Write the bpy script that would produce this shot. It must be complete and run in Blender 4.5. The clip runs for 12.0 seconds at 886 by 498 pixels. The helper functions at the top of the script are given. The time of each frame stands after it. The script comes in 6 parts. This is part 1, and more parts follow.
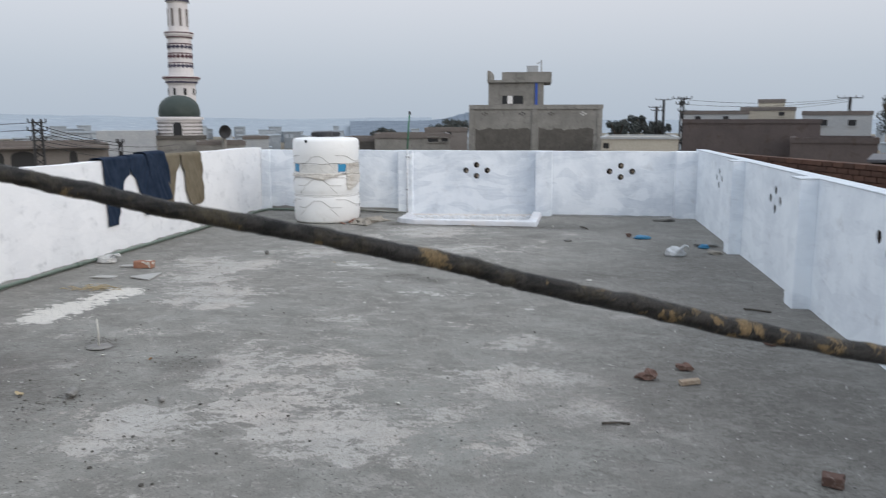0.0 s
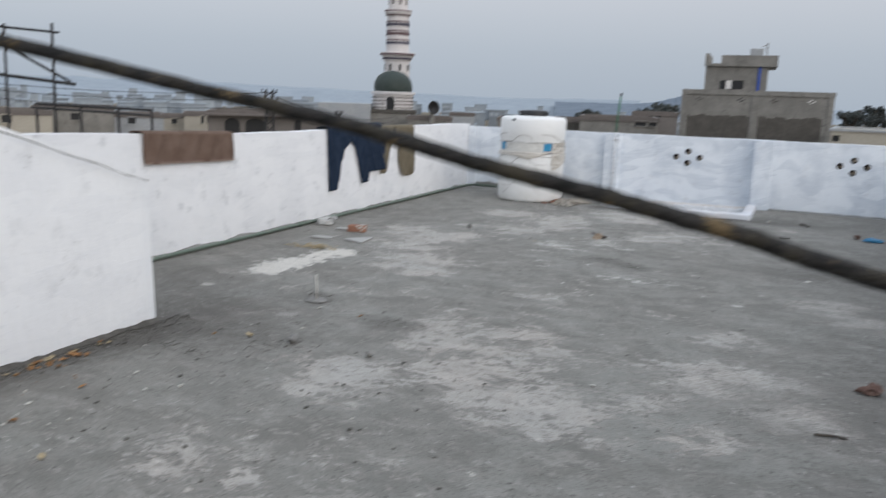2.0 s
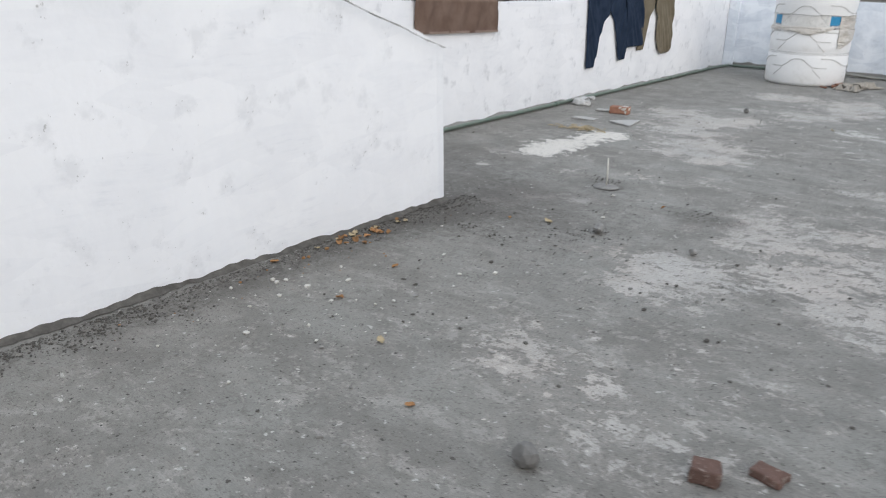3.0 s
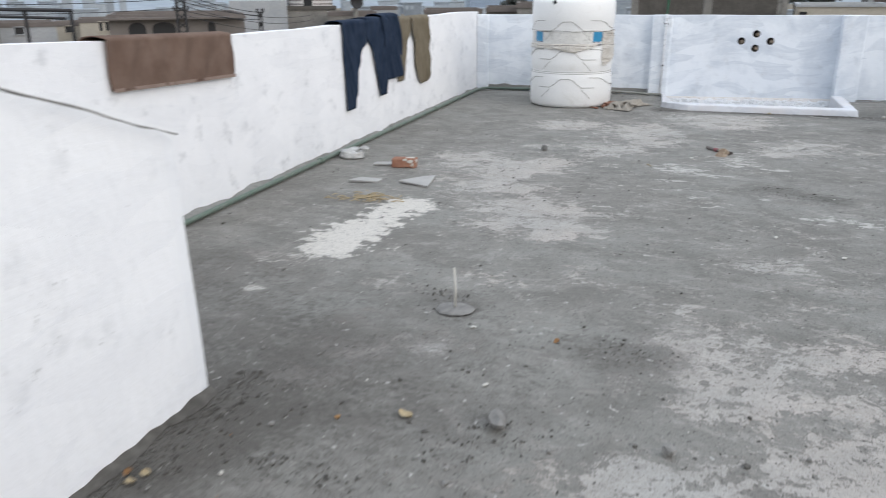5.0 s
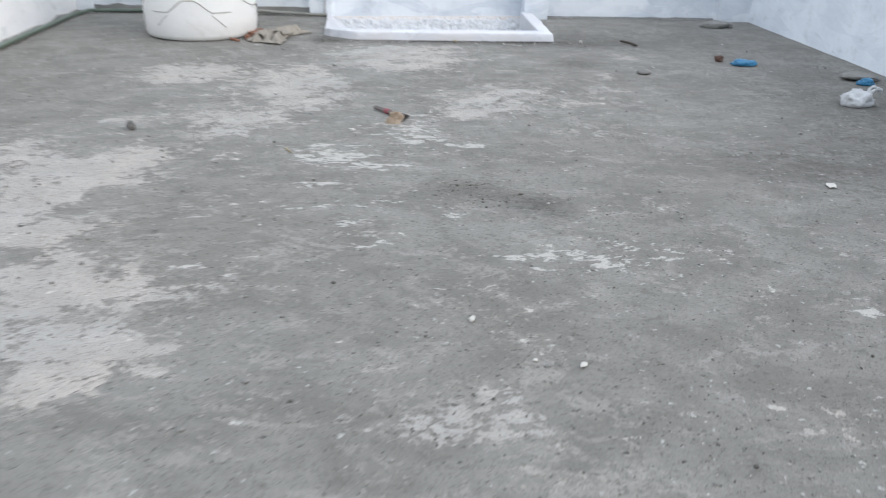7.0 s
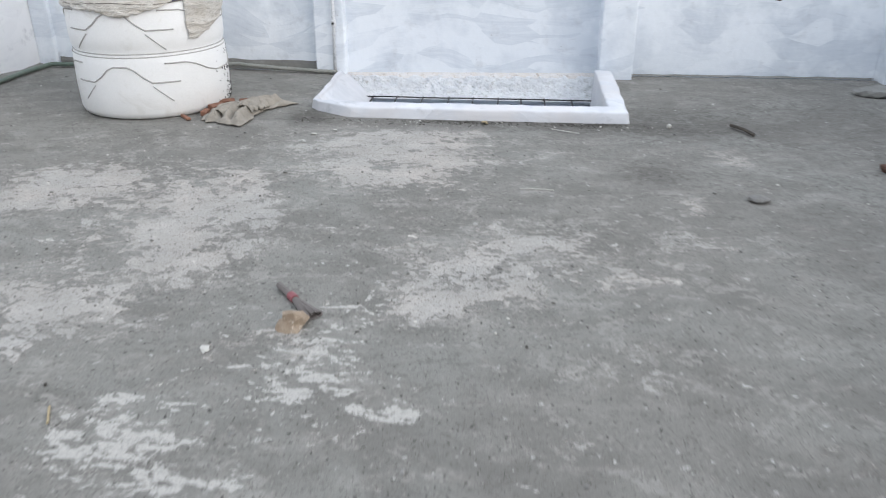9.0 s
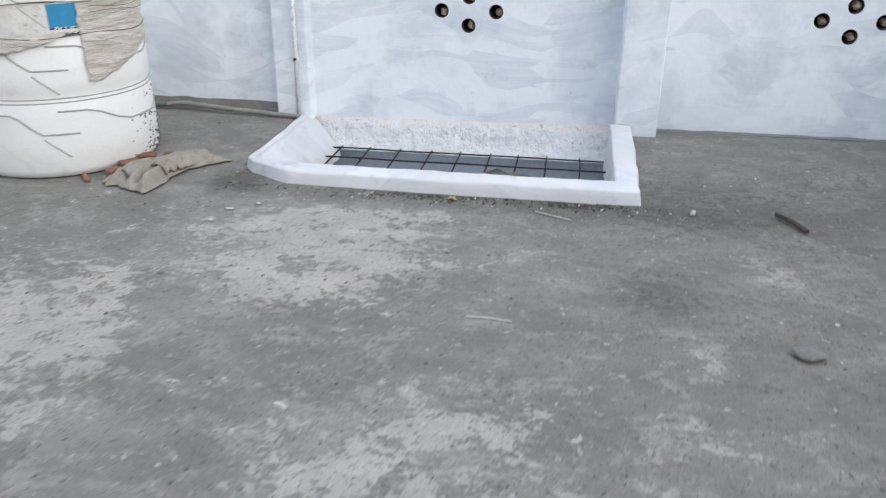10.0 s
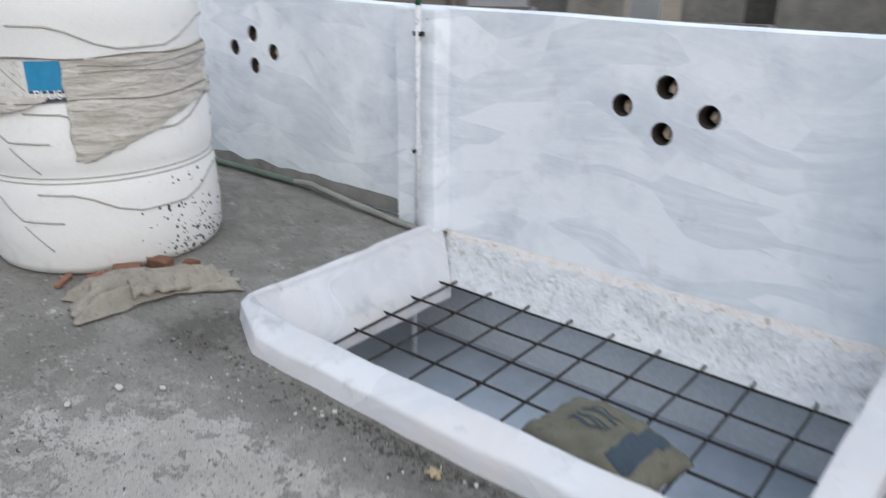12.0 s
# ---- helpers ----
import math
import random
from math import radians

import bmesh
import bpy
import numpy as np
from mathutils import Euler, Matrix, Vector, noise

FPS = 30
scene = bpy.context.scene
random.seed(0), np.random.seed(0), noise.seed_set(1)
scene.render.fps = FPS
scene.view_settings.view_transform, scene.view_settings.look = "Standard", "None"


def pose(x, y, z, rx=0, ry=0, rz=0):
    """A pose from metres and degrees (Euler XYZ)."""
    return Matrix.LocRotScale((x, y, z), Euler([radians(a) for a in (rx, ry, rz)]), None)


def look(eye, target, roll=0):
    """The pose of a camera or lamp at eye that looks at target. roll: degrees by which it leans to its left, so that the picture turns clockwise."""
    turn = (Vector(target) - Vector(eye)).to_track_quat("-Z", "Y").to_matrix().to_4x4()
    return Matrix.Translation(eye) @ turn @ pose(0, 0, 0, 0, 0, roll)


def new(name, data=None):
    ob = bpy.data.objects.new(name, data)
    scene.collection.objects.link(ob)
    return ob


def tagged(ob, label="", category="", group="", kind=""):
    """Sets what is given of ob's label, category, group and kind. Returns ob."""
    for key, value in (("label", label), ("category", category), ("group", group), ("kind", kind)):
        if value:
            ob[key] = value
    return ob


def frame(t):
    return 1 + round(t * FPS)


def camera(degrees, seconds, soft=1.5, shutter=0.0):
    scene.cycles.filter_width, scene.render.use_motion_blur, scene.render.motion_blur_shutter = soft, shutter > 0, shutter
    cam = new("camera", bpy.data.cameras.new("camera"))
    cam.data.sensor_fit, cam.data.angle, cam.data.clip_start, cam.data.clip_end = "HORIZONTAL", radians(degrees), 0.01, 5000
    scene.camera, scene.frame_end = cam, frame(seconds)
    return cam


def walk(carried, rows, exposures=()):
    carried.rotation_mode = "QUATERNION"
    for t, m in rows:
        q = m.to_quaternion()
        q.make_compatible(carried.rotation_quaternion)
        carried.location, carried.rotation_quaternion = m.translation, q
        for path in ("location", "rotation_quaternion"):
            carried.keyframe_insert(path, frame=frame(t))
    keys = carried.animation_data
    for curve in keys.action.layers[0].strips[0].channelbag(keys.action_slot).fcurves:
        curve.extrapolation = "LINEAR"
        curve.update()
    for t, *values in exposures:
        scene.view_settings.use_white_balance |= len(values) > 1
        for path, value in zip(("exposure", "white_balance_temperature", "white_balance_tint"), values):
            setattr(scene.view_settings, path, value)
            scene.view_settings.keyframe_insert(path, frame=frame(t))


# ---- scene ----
cam = camera(60.0, 12.0, soft=1.0, shutter=0.38)
PATH = [
    (0, (2.811, 0.648, 1.637), (2.496, 2.595, 1.304), -0.1),
    (0.5, (2.883, 0.621, 1.671), (2.423, 2.551, 1.412), 0.2),
    (1, (2.886, 0.624, 1.663), (2.409, 2.553, 1.429), 0.4),
    (1.5, (2.882, 0.627, 1.661), (2.325, 2.531, 1.401), 1.1),
    (2, (2.751, 0.589, 1.624), (1.96, 2.384, 1.234), 1.9),
    (2.5, (2.326, 0.561, 1.543), (1.257, 2.154, 0.979), 1.9),
    (2.7, (2.144, 0.588, 1.502), (0.973, 2.086, 0.88), 1.5),
    (4.3, (0.783, 1.495, 1.39), (-0.144, 3.054, 0.547), 0.8),
    (4.5, (0.689, 1.722, 1.444), (-0.157, 3.363, 0.676), 0.2),
    (5, (0.451, 2.338, 1.45), (-0.126, 4.143, 0.811), -0.4),
    (5.5, (0.409, 2.926, 1.449), (-0.005, 4.764, 0.777), -1.3),
    (6, (0.426, 3.542, 1.432), (0.224, 5.412, 0.752), -1.0),
    (6.5, (0.55, 4.221, 1.424), (0.556, 6.068, 0.658), 0.3),
    (7, (0.741, 4.866, 1.405), (0.879, 6.664, 0.54), 1.4),
    (7.2, (0.811, 5.143, 1.383), (1.004, 6.921, 0.489), 2.0),
    (8.8, (1.47, 7.038, 1.474), (1.399, 8.843, 0.615), 0.7),
    (9, (1.546, 7.29, 1.473), (1.388, 9.09, 0.617), -0.1),
    (9.5, (1.717, 7.977, 1.453), (1.448, 9.765, 0.598), -0.5),
    (10, (1.939, 8.619, 1.455), (1.652, 10.416, 0.625), 0.4),
    (10.5, (2.117, 9.223, 1.44), (1.776, 11.015, 0.619), 1.6),
    (11, (2.248, 9.879, 1.417), (1.723, 11.623, 0.591), 2.0),
    (11.5, (2.423, 10.44, 1.403), (1.647, 12.085, 0.571), 2.1),
    (12, (2.519, 11.037, 1.398), (1.343, 12.472, 0.653), 0.3),
]
walk(cam, [(t, look(eye, target, roll)) for t, eye, target, roll in PATH],
     exposures=((0, -0.08), (0.5, -0.17), (1.5, -0.25), (2.0, -0.24), (2.5, -0.06), (4.5, 0.02), (5.5, 0.12), (6.5, 0.23), (7.2, 0.29), (9.0, 0.19), (10.5, 0.06), (11.5, -0.03), (12, -0.1)))

# ---- world, sun, exposure ----
world = bpy.data.worlds.new("hazy_evening_sky")
scene.world = world
world.use_nodes = True
wn, wl = world.node_tree.nodes, world.node_tree.links
wn.clear()
SUN_AZ, SUN_EL = radians(118), radians(24)      # clockwise from +y
sky = wn.new("ShaderNodeTexSky")
sky.sky_type = "NISHITA"
sky.sun_disc = False
sky.sun_elevation, sky.sun_rotation = SUN_EL, SUN_AZ
sky.air_density, sky.dust_density, sky.ozone_density = 1.0, 6.0, 1.0
coord = wn.new("ShaderNodeTexCoord")
sep = wn.new("ShaderNodeSeparateXYZ")
wl.new(coord.outputs["Generated"], sep.inputs[0])
veil = wn.new("ShaderNodeValToRGB")
veil.color_ramp.elements[0].position, veil.color_ramp.elements[0].color = 0.0, (0.455, 0.525, 0.615, 1)
veil.color_ramp.elements[1].position, veil.color_ramp.elements[1].color = 1.0, (1.14, 1.28, 1.48, 1)
for p_, c_ in ((0.06, (0.510, 0.572, 0.655, 1)), (0.16, (0.665, 0.69, 0.75, 1)), (0.30, (0.79, 0.81, 0.86, 1)), (0.55, (0.93, 1.02, 1.15, 1))):
    e_ = veil.color_ramp.elements.new(p_)
    e_.color = c_
wl.new(sep.outputs["Z"], veil.inputs[0])
tint = wn.new("ShaderNodeMix")
tint.data_type = "RGBA"
tint.blend_type = "MULTIPLY"
tint.inputs["Factor"].default_value = 1.0
wl.new(sky.outputs[0], tint.inputs["A"])
tint.inputs["B"].default_value = (0.08, 0.08, 0.08, 1)
blend = wn.new("ShaderNodeMix")
blend.data_type = "RGBA"
blend.inputs["Factor"].default_value = 0.85
wl.new(tint.outputs["Result"], blend.inputs["A"])
wl.new(veil.outputs[0], blend.inputs["B"])
bg = wn.new("ShaderNodeBackground")
bg.inputs["Strength"].default_value = 1.22
wl.new(blend.outputs["Result"], bg.inputs[0])
wo = wn.new("ShaderNodeOutputWorld")
wl.new(bg.outputs[0], wo.inputs[0])

sun_data = bpy.data.lights.new("sun", "SUN")
sun_data.energy, sun_data.angle, sun_data.color = 1.05, radians(60), (1.0, 0.945, 0.89)
sun = new("sun", sun_data)
sun.matrix_world = look((0, 0, 0), (-math.sin(SUN_AZ) * math.cos(SUN_EL), -math.cos(SUN_AZ) * math.cos(SUN_EL), -math.sin(SUN_EL)))


# ---- mesh helpers ----
def mesh_of(name, bm, mat, smooth=False):
    me = bpy.data.meshes.new(name)
    bm.normal_update()
    bm.to_mesh(me)
    bm.free()
    if mat:
        me.materials.append(mat)
    if smooth:
        for p in me.polygons:
            p.use_smooth = True
    return me


def part(name, bm, mat, parent=None, label="", smooth=False, at=None):
    ob = new(name, mesh_of(name, bm, mat, smooth))
    if at is not None:
        ob.matrix_basis = at
    if parent:
        ob.parent = parent
    if label:
        tagged(ob, label)
    return ob


def thing(name, label, category, at=None, group="", kind=""):
    ob = new(name)
    ob.empty_display_size = 0.05
    if at is not None:
        ob.matrix_basis = at
    return tagged(ob, label, category, group, kind)


def add_box(bm, x0, x1, y0, y1, z0, z1, bevel=0.0):
    r = bmesh.ops.create_cube(bm, size=1.0, matrix=Matrix.Translation(((x0 + x1) / 2, (y0 + y1) / 2, (z0 + z1) / 2)) @ Matrix.Diagonal((x1 - x0, y1 - y0, z1 - z0, 1)))
    if bevel:
        es = list({e for v in r["verts"] for e in v.link_edges})
        bmesh.ops.bevel(bm, geom=es, offset=bevel, segments=2, profile=0.5, affect="EDGES")
    return bm


def box(x0, x1, y0, y1, z0, z1, bevel=0.0):
    return add_box(bmesh.new(), x0, x1, y0, y1, z0, z1, bevel)


def add_lathe(bm, profile, n=32, cx=0.0, cy=0.0, a0=0.0, a1=2 * math.pi):
    """Revolve (r, z) pairs round the vertical through (cx, cy)."""
    full = abs(a1 - a0 - 2 * math.pi) < 1e-6
    m = n if full else n + 1
    rings = []
    for r, z in profile:
        rings.append([bm.verts.new((cx + r * math.cos(a0 + (a1 - a0) * i / n), cy + r * math.sin(a0 + (a1 - a0) * i / n), z)) for i in range(m)])
    for a, b in zip(rings, rings[1:]):
        for i in range(n):
            j = (i + 1) % m
            bm.faces.new((a[i], a[j], b[j], b[i]))
    return rings


def lathe(profile, n=32, cap=True, **kw):
    bm = bmesh.new()
    rings = add_lathe(bm, profile, n, **kw)
    if cap:
        for ring, flip in ((rings[0], True), (rings[-1], False)):
            bm.faces.new(list(reversed(ring)) if flip else ring)
    return bm


def add_tube(bm, pts, radius, n=8, wob=0.0, seed=0.0, cap=True):
    pts = [Vector(p) for p in pts]
    rings = []
    up = Vector((0, 0, 1))
    for i, p in enumerate(pts):
        t = (pts[min(i + 1, len(pts) - 1)] - pts[max(i - 1, 0)]).normalized()
        s = t.cross(up if abs(t.z) < 0.95 else Vector((1, 0, 0))).normalized()
        u = s.cross(t)
        ring = []
        for k in range(n):
            a = 2 * math.pi * k / n
            r = (radius(p) if callable(radius) else radius) * (1 + wob * noise.noise(Vector((i * 0.31 + seed, math.cos(a) * 0.9, math.sin(a) * 0.9))))
            ring.append(bm.verts.new(p + s * (r * math.cos(a)) + u * (r * math.sin(a))))
        rings.append(ring)
    for a, b in zip(rings, rings[1:]):
        for k in range(n):
            bm.faces.new((a[k], b[k], b[(k + 1) % n], a[(k + 1) % n]))
    if cap:
        bm.faces.new(rings[0])
        bm.faces.new(list(reversed(rings[-1])))
    return bm


def tube(pts, radius, n=8, **kw):
    return add_tube(bmesh.new(), pts, radius, n, **kw)


def smooth_path(pts, steps=8):
    """Catmull-Rom through the points."""
    P = [Vector(p) for p in pts]
    P = [P[0] * 2 - P[1]] + P + [P[-1] * 2 - P[-2]]
    out = []
    for i in range(1, len(P) - 2):
        for s in range(steps):
            t = s / steps
            a, b, c, d = P[i - 1], P[i], P[i + 1], P[i + 2]
            out.append(0.5 * ((2 * b) + (c - a) * t + (2 * a - 5 * b + 4 * c - d) * t * t + (3 * b - a - 3 * c + d) * t ** 3))
    out.append(P[-2])
    return out


def rock(sx, sy, sz, seed, rough=0.25, sub=2):
    bm = bmesh.new()
    bmesh.ops.create_icosphere(bm, subdivisions=sub, radius=1.0)
    for v in bm.verts:
        d = 1 + rough * noise.noise(v.co * 1.1 + Vector((seed * 7.3, seed, 0))) + 0.4 * rough * noise.noise(v.co * 3 + Vector((seed, 0, 9)))
        v.co = Vector((v.co.x * d * sx, v.co.y * d * sy, max(v.co.z * d, -0.75) * sz))
    low = min(v.co.z for v in bm.verts)
    for v in bm.verts:
        v.co.z -= low
    return bm


def sheet(nx, ny, f):
    """A grid of (nx+1)(ny+1) points given by f(u, v)."""
    bm = bmesh.new()
    g = [[bm.verts.new(f(i / nx, j / ny)) for j in range(ny + 1)] for i in range(nx + 1)]
    for i in range(nx):
        for j in range(ny):
            bm.faces.new((g[i][j], g[i + 1][j], g[i + 1][j + 1], g[i][j + 1]))
    return bm


def thicken(ob, t):
    m = ob.modifiers.new("thickness", "SOLIDIFY")
    m.thickness, m.offset = t, 0.0
    return ob


# ---- materials ----
def nodes_of(name):
    m = bpy.data.materials.new(name)
    m.use_nodes = True
    nt = m.node_tree
    return m, nt.nodes, nt.links, nt.nodes["Principled BSDF"]


def noise_node(n, l, vec, scale, detail=6, rough=0.6, dist=0.0):
    t = n.new("ShaderNodeTexNoise")
    t.inputs["Scale"].default_value, t.inputs["Detail"].default_value = scale, detail
    t.inputs["Roughness"].default_value, t.inputs["Distortion"].default_value = rough, dist
    l.new(vec, t.inputs["Vector"])
    return t.outputs["Fac"]


def ramp(n, l, fac, lo, hi, a=(0, 0, 0, 1), b=(1, 1, 1, 1)):
    r = n.new("ShaderNodeValToRGB")
    r.color_ramp.elements[0].position, r.color_ramp.elements[0].color = lo, a
    r.color_ramp.elements[1].position, r.color_ramp.elements[1].color = hi, b
    l.new(fac, r.inputs[0])
    return r.outputs[0]


def mixc(n, l, fac, a, b, mode="MIX"):
    m = n.new("ShaderNodeMix")
    m.data_type, m.blend_type = "RGBA", mode
    for sock, v in (("Factor", fac), ("A", a), ("B", b)):
        if isinstance(v, (int, float)):
            m.inputs[sock].default_value = v
        elif isinstance(v, tuple):
            m.inputs[sock].default_value = (*v[:3], 1)
        else:
            l.new(v, m.inputs[sock])
    return m.outputs["Result"]


def maths(n, l, op, a, b):
    m = n.new("ShaderNodeMath")
    m.operation = op
    for i, v in enumerate((a, b)):
        if isinstance(v, (int, float)):
            m.inputs[i].default_value = v
        else:
            l.new(v, m.inputs[i])
    return m.outputs[0]


def stretch(n, l, sx, sy, sz, coord_kind="Object", turn=(0, 0, 0)):
    c = n.new("ShaderNodeTexCoord")
    m = n.new("ShaderNodeMapping")
    m.inputs["Scale"].default_value = (sx, sy, sz)
    m.inputs["Rotation"].default_value = turn
    l.new(c.outputs[coord_kind], m.inputs["Vector"])
    return m.outputs[0]


def bump_to(n, l, bsdf, height, strength, dist):
    b = n.new("ShaderNodeBump")
    b.inputs["Strength"].default_value, b.inputs["Distance"].default_value = strength, dist
    l.new(height, b.inputs["Height"])
    l.new(b.outputs[0], bsdf.inputs["Normal"])


def surf(name, c1, c2, c3=None, scale=6.0, fine=60.0, rough=0.8, bump=0.3, dist=0.004, metal=0.0, spec=0.4, vary=0.0, sq=(1, 1, 1), lo=0.35, hi=0.65):
    """Two tones by broad noise, a third in blotches, fine grain and relief."""
    m, n, l, b = nodes_of(name)
    v = stretch(n, l, *sq)
    broad = noise_node(n, l, v, scale, 5, 0.6, 0.3)
    grain = noise_node(n, l, v, fine, 4, 0.7)
    col = mixc(n, l, ramp(n, l, broad, lo, hi), c1, c2)
    if c3:
        spots = noise_node(n, l, v, scale * 2.7, 6, 0.7, 0.6)
        col = mixc(n, l, ramp(n, l, spots, 0.56, 0.66), col, c3)
    g = ramp(n, l, grain, 0.2, 0.8, (0.82, 0.82, 0.82, 1), (1.12, 1.12, 1.12, 1))
    col = mixc(n, l, 1.0, col, g, "MULTIPLY")
    if vary:
        oi = n.new("ShaderNodeObjectInfo")
        k = ramp(n, l, oi.outputs["Random"], 0.0, 1.0, (1 - vary, 1 - vary, 1 - vary, 1), (1 + vary, 1 + vary, 1 + vary, 1))
        col = mixc(n, l, 1.0, col, k, "MULTIPLY")
    l.new(col, b.inputs["Base Color"])
    b.inputs["Roughness"].default_value, b.inputs["Metallic"].default_value = rough, metal
    b.inputs["Specular IOR Level"].default_value = spec
    if bump:
        h = maths(n, l, "ADD", maths(n, l, "MULTIPLY", broad, 1.5), maths(n, l, "MULTIPLY", grain, 0.5))
        bump_to(n, l, b, h, bump, dist)
    return m


def cement_floor():
    m, n, l, b = nodes_of("worn_cement_floor")
    v = stretch(n, l, 1, 1, 1)
    attr = {}
    for key in ("lime", "darkened", "spill", "fleck"):
        a = n.new("ShaderNodeAttribute")
        a.attribute_name = key
        attr[key] = a.outputs["Fac"]

    def centred(x, k):
        return maths(n, l, "MULTIPLY", maths(n, l, "SUBTRACT", x, 0.5), k)

    def total(*xs):
        t = xs[0]
        for x in xs[1:]:
            t = maths(n, l, "ADD", t, x)
        return t

    def times(x, k):
        return maths(n, l, "MULTIPLY", x, k)
    broad = noise_node(n, l, v, 0.7, 4, 0.55, 0.3)
    cloud = noise_node(n, l, stretch(n, l, 1.0, 1.3, 1, turn=(0, 0, 0.3)), 2.1, 7, 0.66, 0.7)
    mid = noise_node(n, l, stretch(n, l, 1.0, 1.25, 1, turn=(0, 0, -0.2)), 4.2, 9, 0.68, 0.5)
    flakes = noise_node(n, l, stretch(n, l, 1.0, 1.2, 1), 12, 8, 0.70, 0.4)
    crumbs = noise_node(n, l, v, 34, 6, 0.72, 0.3)
    pits = noise_node(n, l, stretch(n, l, 1, 1, 1, turn=(0.315, 0.515, 0.202)), 85, 4, 0.7)
    grain = noise_node(n, l, v, 240, 3, 0.75)
    # bare cement: slow drift of tone, trowelled and clouded, with a little gritty wear
    col = mixc(n, l, ramp(n, l, broad, 0.36, 0.64), (0.230, 0.219, 0.198), (0.255, 0.251, 0.229))
    col = mixc(n, l, times(ramp(n, l, cloud, 0.44, 0.58), 0.68), col, (0.170, 0.161, 0.145))
    col = mixc(n, l, times(ramp(n, l, total(times(mid, 0.6), times(crumbs, 0.4)), 0.50, 0.58), 0.32), col, (0.318, 0.300, 0.272))
    col = mixc(n, l, times(ramp(n, l, total(times(flakes, 0.5), times(crumbs, 0.5)), 0.515, 0.575), 0.65), col, (0.130, 0.121, 0.109))
    # worn lime skin: a thin grey halo, then crisp ragged flakes
    k = total(times(attr["lime"], 0.78), centred(cloud, 0.9), centred(mid, 2.0), centred(flakes, 2.0), centred(crumbs, 1.2))
    body = ramp(n, l, noise_node(n, l, stretch(n, l, 1, 1, 1, turn=(0.2, 0, 1.1)), 5.0, 5, 0.6), 0.36, 0.60, (0.60, 0.60, 0.60, 1), (1, 1, 1, 1))
    pale = mixc(n, l, ramp(n, l, noise_node(n, l, v, 1.3, 3), 0.38, 0.62), (0.505, 0.460, 0.418), (0.462, 0.444, 0.415))
    col = mixc(n, l, times(ramp(n, l, k, 0.14, 0.46), 0.40), col, (0.331, 0.311, 0.283))
    col = mixc(n, l, times(times(ramp(n, l, k, 0.455, 0.510), body), 0.88), col, pale)
    # faint scuffed remains of lime, everywhere
    scuff = noise_node(n, l, stretch(n, l, 1.0, 1.7, 1, turn=(0, 0, 0.5)), 3.4, 8, 0.70, 0.8)
    k2 = total(times(attr["lime"], 0.16), centred(scuff, 1.7), centred(flakes, 1.1), centred(crumbs, 1.3))
    col = mixc(n, l, times(ramp(n, l, k2, 0.10, 0.24), 0.55), col, (0.372, 0.352, 0.322))
    # small bright flecks and brushed dashes
    dash = noise_node(n, l, stretch(n, l, 1.0, 2.1, 1, turn=(0, 0, 0.16)), 8.5, 7, 0.66, 0.5)
    f = total(times(attr["fleck"], 0.50), centred(dash, 2.3), centred(crumbs, 1.0), centred(cloud, 0.4))
    col = mixc(n, l, times(ramp(n, l, f, 0.42, 0.48), 0.92), col, (0.505, 0.482, 0.448))
    # spilt lime
    sp = total(attr["spill"], centred(flakes, 2.2), centred(mid, 1.6), centred(crumbs, 0.6))
    col = mixc(n, l, ramp(n, l, sp, 0.44, 0.50), col, mixc(n, l, ramp(n, l, crumbs, 0.35, 0.7), (0.64, 0.605, 0.55), (0.57, 0.54, 0.495)))
    # soil, soot and broad darker areas
    dk = total(attr["darkened"], centred(crumbs, 1.2), centred(flakes, 1.0), centred(mid, 0.8))
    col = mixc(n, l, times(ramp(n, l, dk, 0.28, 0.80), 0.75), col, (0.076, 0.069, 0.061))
    col = mixc(n, l, times(ramp(n, l, pits, 0.575, 0.64), 0.65), col, (0.089, 0.082, 0.073))
    fleck = noise_node(n, l, v, 48, 2, 0.5)
    col = mixc(n, l, ramp(n, l, fleck, 0.665, 0.71), col, (0.068, 0.064, 0.057))
    fleck2 = noise_node(n, l, stretch(n, l, 1, 1, 1, turn=(0.420, 0.206, 0.909)), 31, 2, 0.5)
    col = mixc(n, l, ramp(n, l, fleck2, 0.70, 0.74), col, (0.420, 0.407, 0.379))
    col = mixc(n, l, 1.0, col, ramp(n, l, grain, 0.2, 0.8, (0.68, 0.68, 0.68, 1), (1.30, 1.30, 1.30, 1)), "MULTIPLY")
    l.new(col, b.inputs["Base Color"])
    b.inputs["Roughness"].default_value = 0.85
    b.inputs["Specular IOR Level"].default_value = 0.3
    h = total(times(ramp(n, l, k, 0.455, 0.505), 0.25), times(crumbs, 0.9), times(pits, -0.4), times(grain, 0.3))
    bump_to(n, l, b, h, 0.9, 0.010)
    return m


